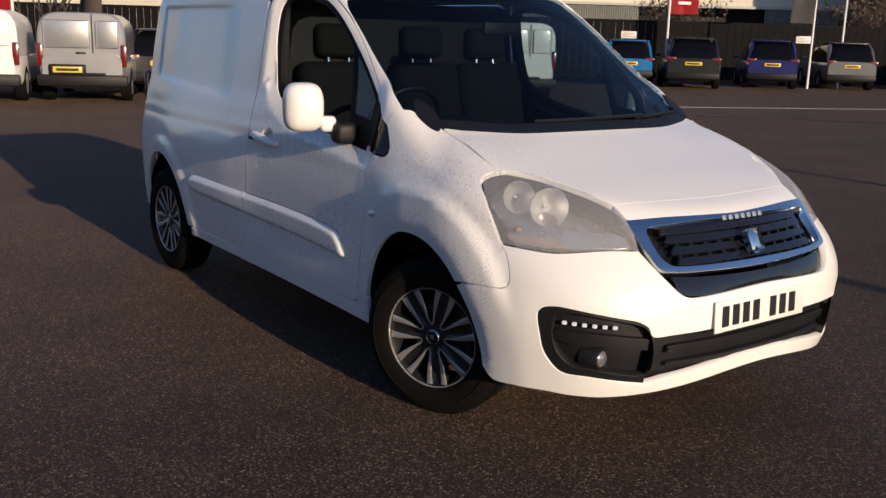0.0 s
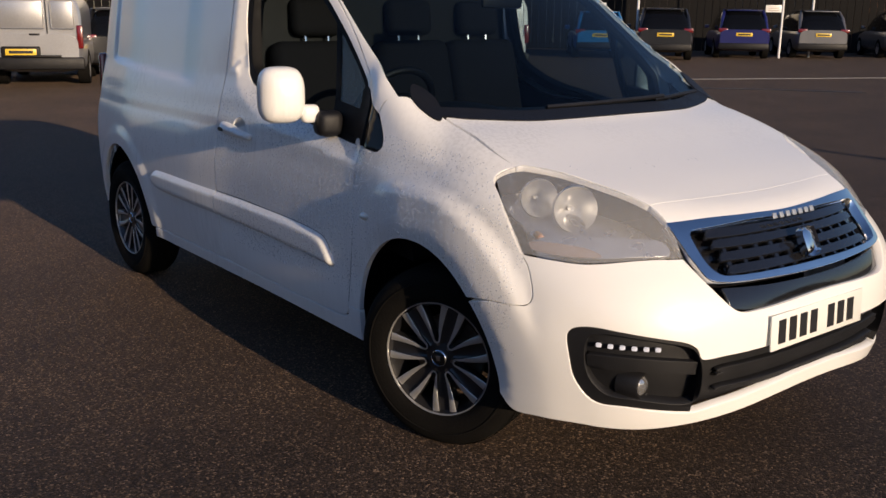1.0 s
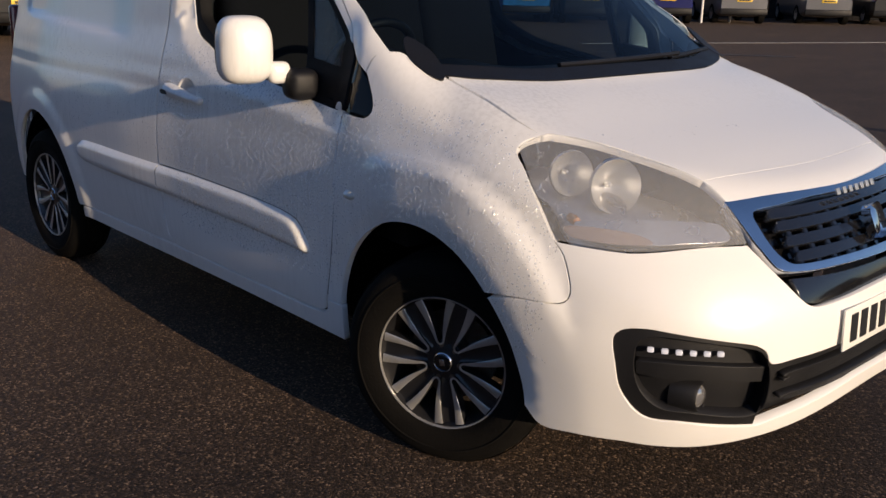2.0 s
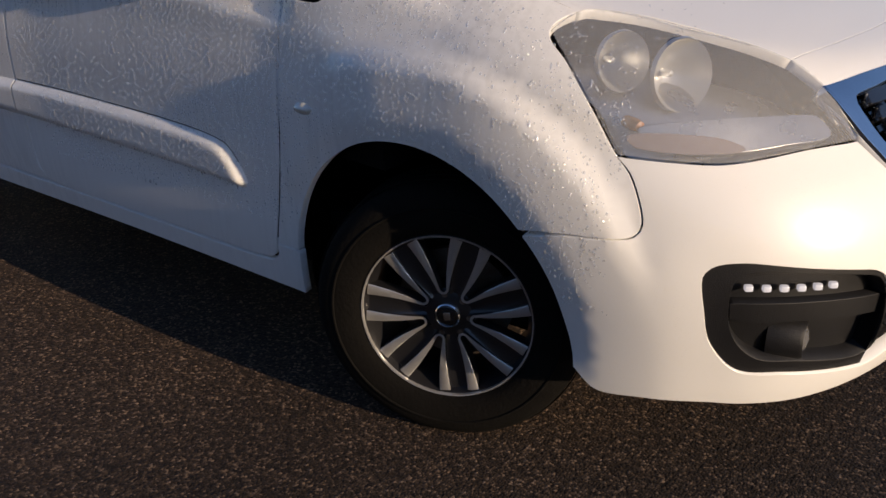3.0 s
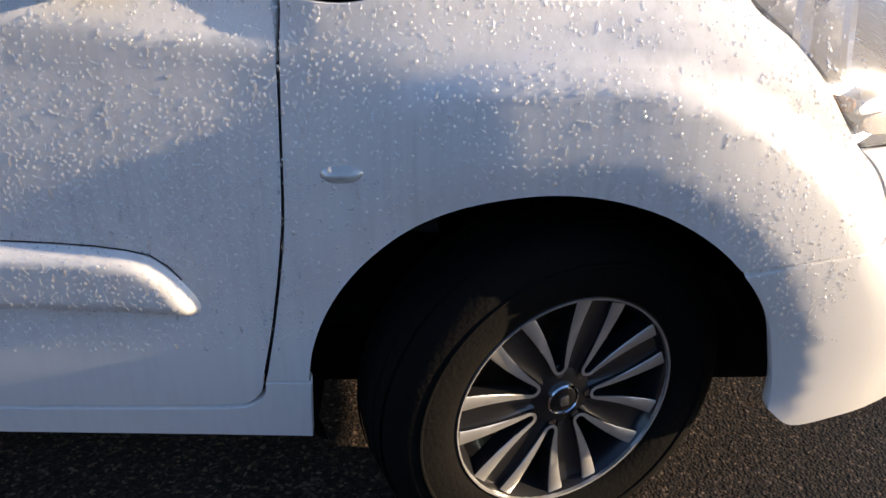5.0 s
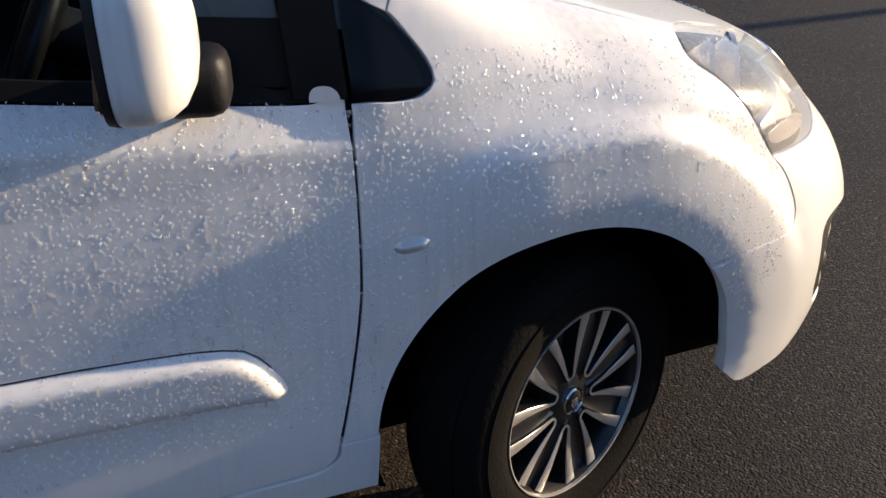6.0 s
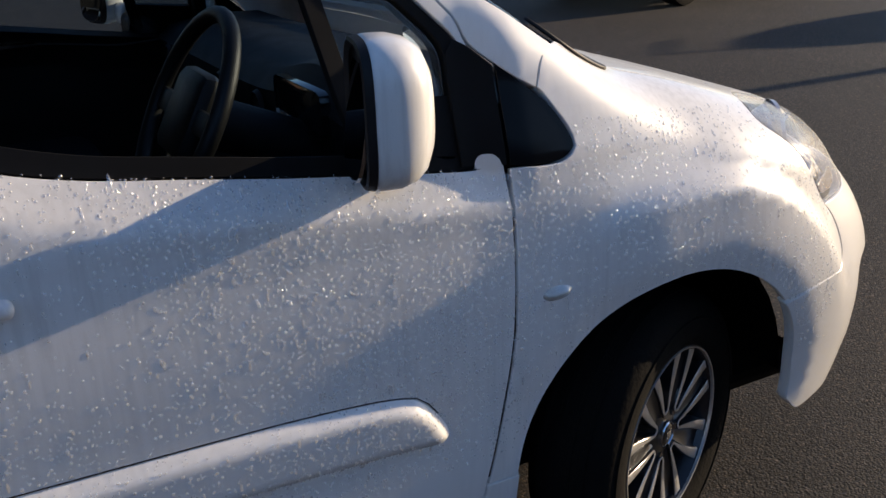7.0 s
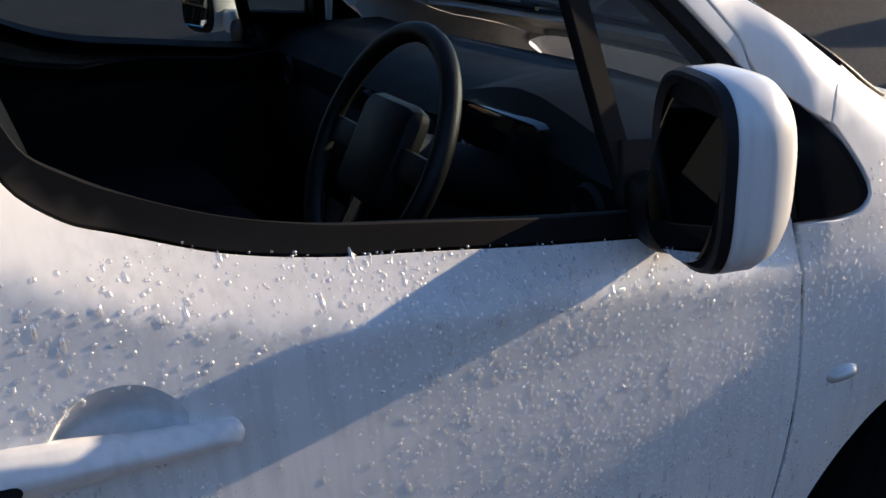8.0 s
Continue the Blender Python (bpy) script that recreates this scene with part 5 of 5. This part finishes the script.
part("fence_rail", box((82, 0.06, 0.12), FENCE + along * -11.5 + away * 0.06 + Vector((0, 0, 2.22)), 0.01, turn), fence_wood, fence)

cream = shader("cream_cladding", (0.62, 0.58, 0.47), 0.6, vary=0.12, scale=0.6)
ribbed = shader("grey_cladding", (0.42, 0.43, 0.40), 0.5, vary=0.15, scale=0.5)
bay_shade = shader("dark_loading_bay", (0.01, 0.01, 0.011), 0.8, vary=0.3, scale=1)
brown = shader("brown_brick", (0.22, 0.11, 0.07), 0.85, vary=0.35, scale=3)
shed = thing("warehouse", "cream and grey ribbed metal warehouse behind the fence", "building")
base = FENCE + away * 9
part("upper_wall", box((90, 0.4, 4.2), base + along * -14 + Vector((0, 0, 5.25)), 0, turn), cream, shed, "cream upper wall")
# near-black colour stands in for the shade inside the open bays
part("back_wall", box((90, 0.3, 3.2), base + along * -14 + away * 1.2 + Vector((0, 0, 1.6)), 0, turn), bay_shade, shed, "loading bays with their inner shade painted near-black")
part("roof", box((92, 14, 0.25), base + along * -14 + away * 6.8 + Vector((0, 0, 7.5)), 0, turn), ribbed, shed)
part("lower_wall", box((24, 0.3, 3.2), base + along * -35.5 + Vector((0, 0, 1.6)), 0, turn), cream, shed, "cream lower wall")
part("eaves_board", box((90, 0.5, 0.12), base + along * -14 - away * 0.12 + Vector((0, 0, 3.18)), 0, turn), ribbed, shed)


def ribbed_wall(length, tall):
    bm = bmesh.new()
    count = int(length / 0.11)
    low, high = [], []
    for k in range(count * 4 + 1):
        x, y = -length / 2 + length * k / (count * 4), (0.0, 0.0, 0.045, 0.045)[k % 4]
        low.append(bm.verts.new((x, y, 0)))
        high.append(bm.verts.new((x, y, tall)))
    for k in range(count * 4):
        bm.faces.new((low[k], low[k + 1], high[k + 1], high[k]))
    bmesh.ops.solidify(bm, geom=bm.faces[:], thickness=0.02)
    return bm


for s, length in ((-4.1, 7.0), (7.3, 3.6), (-18.5, 9.0)):
    bm = ribbed_wall(length, 3.1)
    bm.transform(Matrix.Translation(base + along * s - away * 0.25) @ turn)
    part("ribbed_wall", bm, ribbed, shed, "grey ribbed cladding", smooth=False)
lodge = thing("brick_building", "brown brick building behind the fence", "building")
part("wall", box((16, 7, 5.5), base + along * 17.5 - away * 3 + Vector((0, 0, 2.75)), 0, turn), brown, lodge)
part("roof", box((16.6, 7.6, 0.3), base + along * 17.5 - away * 3 + Vector((0, 0, 5.62)), 0.05, turn), ribbed, lodge)

red_cloth, white_cloth, pole_paint = shader("red_flag", (0.55, 0.02, 0.03), 0.7, vary=0.2, scale=3), shader("white_print", (0.75, 0.72, 0.70), 0.7), shader("pole_white", (0.7, 0.7, 0.7), 0.4, vary=0.1, scale=4)
dark_cloth = shader("grey_flag", (0.10, 0.10, 0.10), 0.7, vary=0.3, scale=3)


def flag(at, cloth, tall, low, wide, way, label, group="flags along the fence"):
    mast = thing("flag", label, "flag", group, at=Matrix.Translation(at))
    part("flag_pole", tube([(0, 0, 0), (0, 0, tall)], [0.045, 0.03], sides=10), pole_paint, mast, "white flag pole")
    bm = bmesh.new()
    grid = [[bm.verts.new(Vector(way) * (0.04 + wide * i / 8) + Vector((0.06 * math.sin(i * 0.9 + j * 0.4), 0.05 * math.sin(i * 0.8), low + (tall - low) * j / 10))) for j in range(11)] for i in range(9)]
    for i in range(8):
        for j in range(10):
            bm.faces.new((grid[i][j], grid[i + 1][j], grid[i + 1][j + 1], grid[i][j + 1]))
    bmesh.ops.solidify(bm, geom=bm.faces[:], thickness=0.006)
    cloth_part = part("flag_cloth", bm, cloth, mast, "flag cloth")
    if cloth is red_cloth:
        for k in range(3):
            part("print_bar", box((0.42, 0.03, 0.10), Vector(way) * (0.1 + wide * 0.45) + Vector((0.03, -0.05, low + 0.35 + 0.45 * k)), 0.01, Matrix.Rotation(math.atan2(way[1], way[0]), 4, "Z")), white_cloth, cloth_part)
    return mast


w2 = tuple(along)
flag((-18.7, 22.2, 0), red_cloth, 5.2, 2.35, 0.85, w2, "red printed flag on a white pole")
flag((-16.6, 27.2, 0), dark_cloth, 5.2, 2.2, 0.8, tuple(-along), "grey flag on a white pole")
flag((-16.5, 28.9, 0), dark_cloth, 5.2, 3.6, 0.8, w2, "grey flag furled at its pole")
flag((-23.45, 3.05, 0), red_cloth, 5.4, 1.5, 0.9, tuple(-along), "red printed flag beyond the parked vans")
for y, tall in ((2.09, 4.6), (6.45, 4.9)):
    lamp_post = thing("lamp_post", "plain grey lamp post at the edge of the car park", "lamp post", "posts along the edge", at=Matrix.Translation((16.2, y, 0)))
    part("post", tube([(0, 0, 0), (0, 0, 1.15), (0, 0, 1.2), (0, 0, tall)], [0.10, 0.095, 0.075, 0.06], sides=16), pole_paint, lamp_post)
    part("lamp_head", box((0.5, 0.16, 0.08), (0.2, 0, tall + 0.03), 0.025), ribbed, lamp_post)

sign_white = shader("sign_white", (0.72, 0.72, 0.70), 0.4, vary=0.06, scale=6)
for s in (-2.4, 4.6):
    p = FENCE + along * s - away * 0.05 + Vector((0, 0, 1.68))
    sign = thing("fence_sign", "small white notice on the black fence", "sign", "notices on the fence", at=Matrix.Translation(p) @ turn)
    part("board", box((0.64, 0.02, 0.28), (0, 0, 0), 0.005), sign_white, sign)
    for z in (-0.065, 0.0, 0.065):
        part("text_bar", box((0.46, 0.006, 0.024), (0, 0.012, z)), steel, sign)
        part("text_bar", box((0.46, 0.006, 0.024), (0, -0.012, z)), steel, sign)

# tear-drop banner that throws the round shade on the asphalt
banner = thing("teardrop_banner", "dark teardrop advertising banner on a stand", "banner", at=Matrix.Translation((15.62, 2.73, 0)))
part("banner_pole", tube([(0, 0, 0), (0, 0, 1.3), (0, 0.35, 2.2), (0, 0.9, 2.62), (0, 1.4, 2.5)], 0.02, sides=8), pole_paint, banner)
bm = bmesh.new()
rim = [bm.verts.new((0.02 * math.sin(3 * a), 0.78 + 0.80 * math.cos(a), 1.62 + 0.84 * math.sin(a))) for a in [2 * math.pi * k / 40 for k in range(40)]]
bm.faces.new(rim)
bmesh.ops.solidify(bm, geom=bm.faces[:], thickness=0.01)
part("banner_cloth", bm, dark_cloth, banner)
part("banner_foot", box((0.6, 0.6, 0.05), (0, 0, 0.03), 0.015), black_plastic, banner)

bark, twig = shader("bark", (0.07, 0.055, 0.045), 0.9, vary=0.4, scale=20, bump=0.5, bump_scale=40), shader("dry_twigs", (0.13, 0.095, 0.06), 0.9, vary=0.4, scale=8)


def bare_bush(at, tall, spread, count, label, leaves):
    """A leafless bush: forked stems that thin out, with a scatter of dry leaves."""
    bush = thing("bush", label, "bush", "bushes behind the fence", at=Matrix.Translation(at))
    rnd = random.Random(int(at[0] * 31 + at[1] * 7))
    bm, tips = bmesh.new(), []

    def grow(p, d, long, r, level):
        q = p + d * long
        tube([p, (p + q) / 2 + Vector((rnd.uniform(-1, 1), rnd.uniform(-1, 1), rnd.uniform(-1, 1))) * long * 0.08, q], [r, r * 0.8, r * 0.6], bm=bm, sides=5)
        if level:
            for _ in range(rnd.randint(2, 3)):
                grow(q, (d + Vector((rnd.uniform(-1, 1), rnd.uniform(-1, 1), rnd.uniform(-0.3, 0.7))) * 0.75).normalized(), long * rnd.uniform(0.6, 0.85), r * 0.6, level - 1)
        else:
            tips.append(q)

    for _ in range(count):
        grow(Vector((rnd.uniform(-spread, spread), rnd.uniform(-0.4, 0.4), 0)), Vector((rnd.uniform(-0.3, 0.3), rnd.uniform(-0.3, 0.3), 1)).normalized(), tall * 0.4, 0.04, 3)
    tagged(part("stem_cluster", bm, bark, bush), kind="stuff")
    leaf = bmesh.new()
    for tip in tips:
        for _ in range(leaves):
            c = tip + Vector((rnd.gauss(0, 0.22), rnd.gauss(0, 0.22), rnd.gauss(0, 0.2)))
            u, v = Vector((rnd.gauss(0, 1), rnd.gauss(0, 1), rnd.gauss(0, 1))).normalized(), Vector((rnd.gauss(0, 1), rnd.gauss(0, 1), rnd.gauss(0, 1))).normalized()
            s = rnd.uniform(0.04, 0.09)
            leaf.faces.new([leaf.verts.new(c + x) for x in (u * s, v * s * 0.6, -u * s, -v * s * 0.6)])
    part("dry_leaves", leaf, twig, bush)
    return bush


bare_bush(FENCE + along * 0.2 + away * 2.2, 3.0, 1.4, 9, "brown leafless bush over the fence", 9)
bare_bush(FENCE + along * 8.0 + away * 2.0, 3.2, 2.2, 10, "brown dry bush over the fence", 12)
bare_bush((-24.6, 4.0, 0), 4.6, 0.9, 6, "thin bare bush behind the parked vans", 4)
tree = thing("tree", "bare tree trunk rising behind the parked vans", "tree", at=Matrix.Translation((-23.4, 4.95, 0)))
bm = tube([(0, 0, 0), (0.05, 0.02, 2), (0.0, 0.08, 4.2), (0.1, 0.05, 6.5)], [0.34, 0.27, 0.24, 0.16], sides=14)
for a in range(7):
    c, s = math.cos(a * 2.4), math.sin(a * 2.4)
    tube([(0.03, 0.05, 3.6 + 0.35 * a), (0.5 * c, 0.5 * s, 4.4 + 0.4 * a), (1.3 * c, 1.3 * s, 5.6 + 0.4 * a)], [0.11, 0.07, 0.02], bm=bm, sides=7)
part("trunk", bm, bark, tree)

# painted lines on the asphalt
line_paint = shader("worn_line_paint", (0.42, 0.41, 0.38), 0.7, vary=0.4, scale=6, spread=(0.16, 0.15, 0.14))
for a, b, wide in (((-11.7, 14.5), (-8.2, 23.0), 0.11),):
    a, b = Vector((*a, 0)), Vector((*b, 0))
    d = b - a
    tagged(part("painted_line", box((d.length, wide, 0.006), (a + b) / 2 + Vector((0, 0, 0.004)), 0, Matrix.Rotation(math.atan2(d.y, d.x), 4, "Z")), line_paint, smooth=False), "worn white line painted on asphalt", "line", kind="structure")

tar = shader("tar_seam", (0.008, 0.007, 0.0065), 0.6, vary=0.3, scale=8)
for a, b in (((-10.0, 13.0), (-8.6, 14.4)), ((-8.6, 14.4), (-7.2, 15.5))):
    a, b = Vector((*a, 0)), Vector((*b, 0))
    d = b - a
    tagged(part("tar_seam", box((d.length, 0.22, 0.006), (a + b) / 2 + Vector((0, 0, 0.004)), 0, Matrix.Rotation(math.atan2(d.y, d.x), 4, "Z")), tar, smooth=False), "dark tar seam in the asphalt", "seam", kind="structure")

# plain walls that close the car park on the sides that lie behind the camera
close_wall = shader("plain_wall", (0.16, 0.15, 0.14), 0.8, vary=0.2, scale=0.6)
tagged(part("wall_south", box((90, 0.4, 6.5), (-5, -24, 3.25)), close_wall, smooth=False), "plain dark boundary wall", "wall", kind="structure")
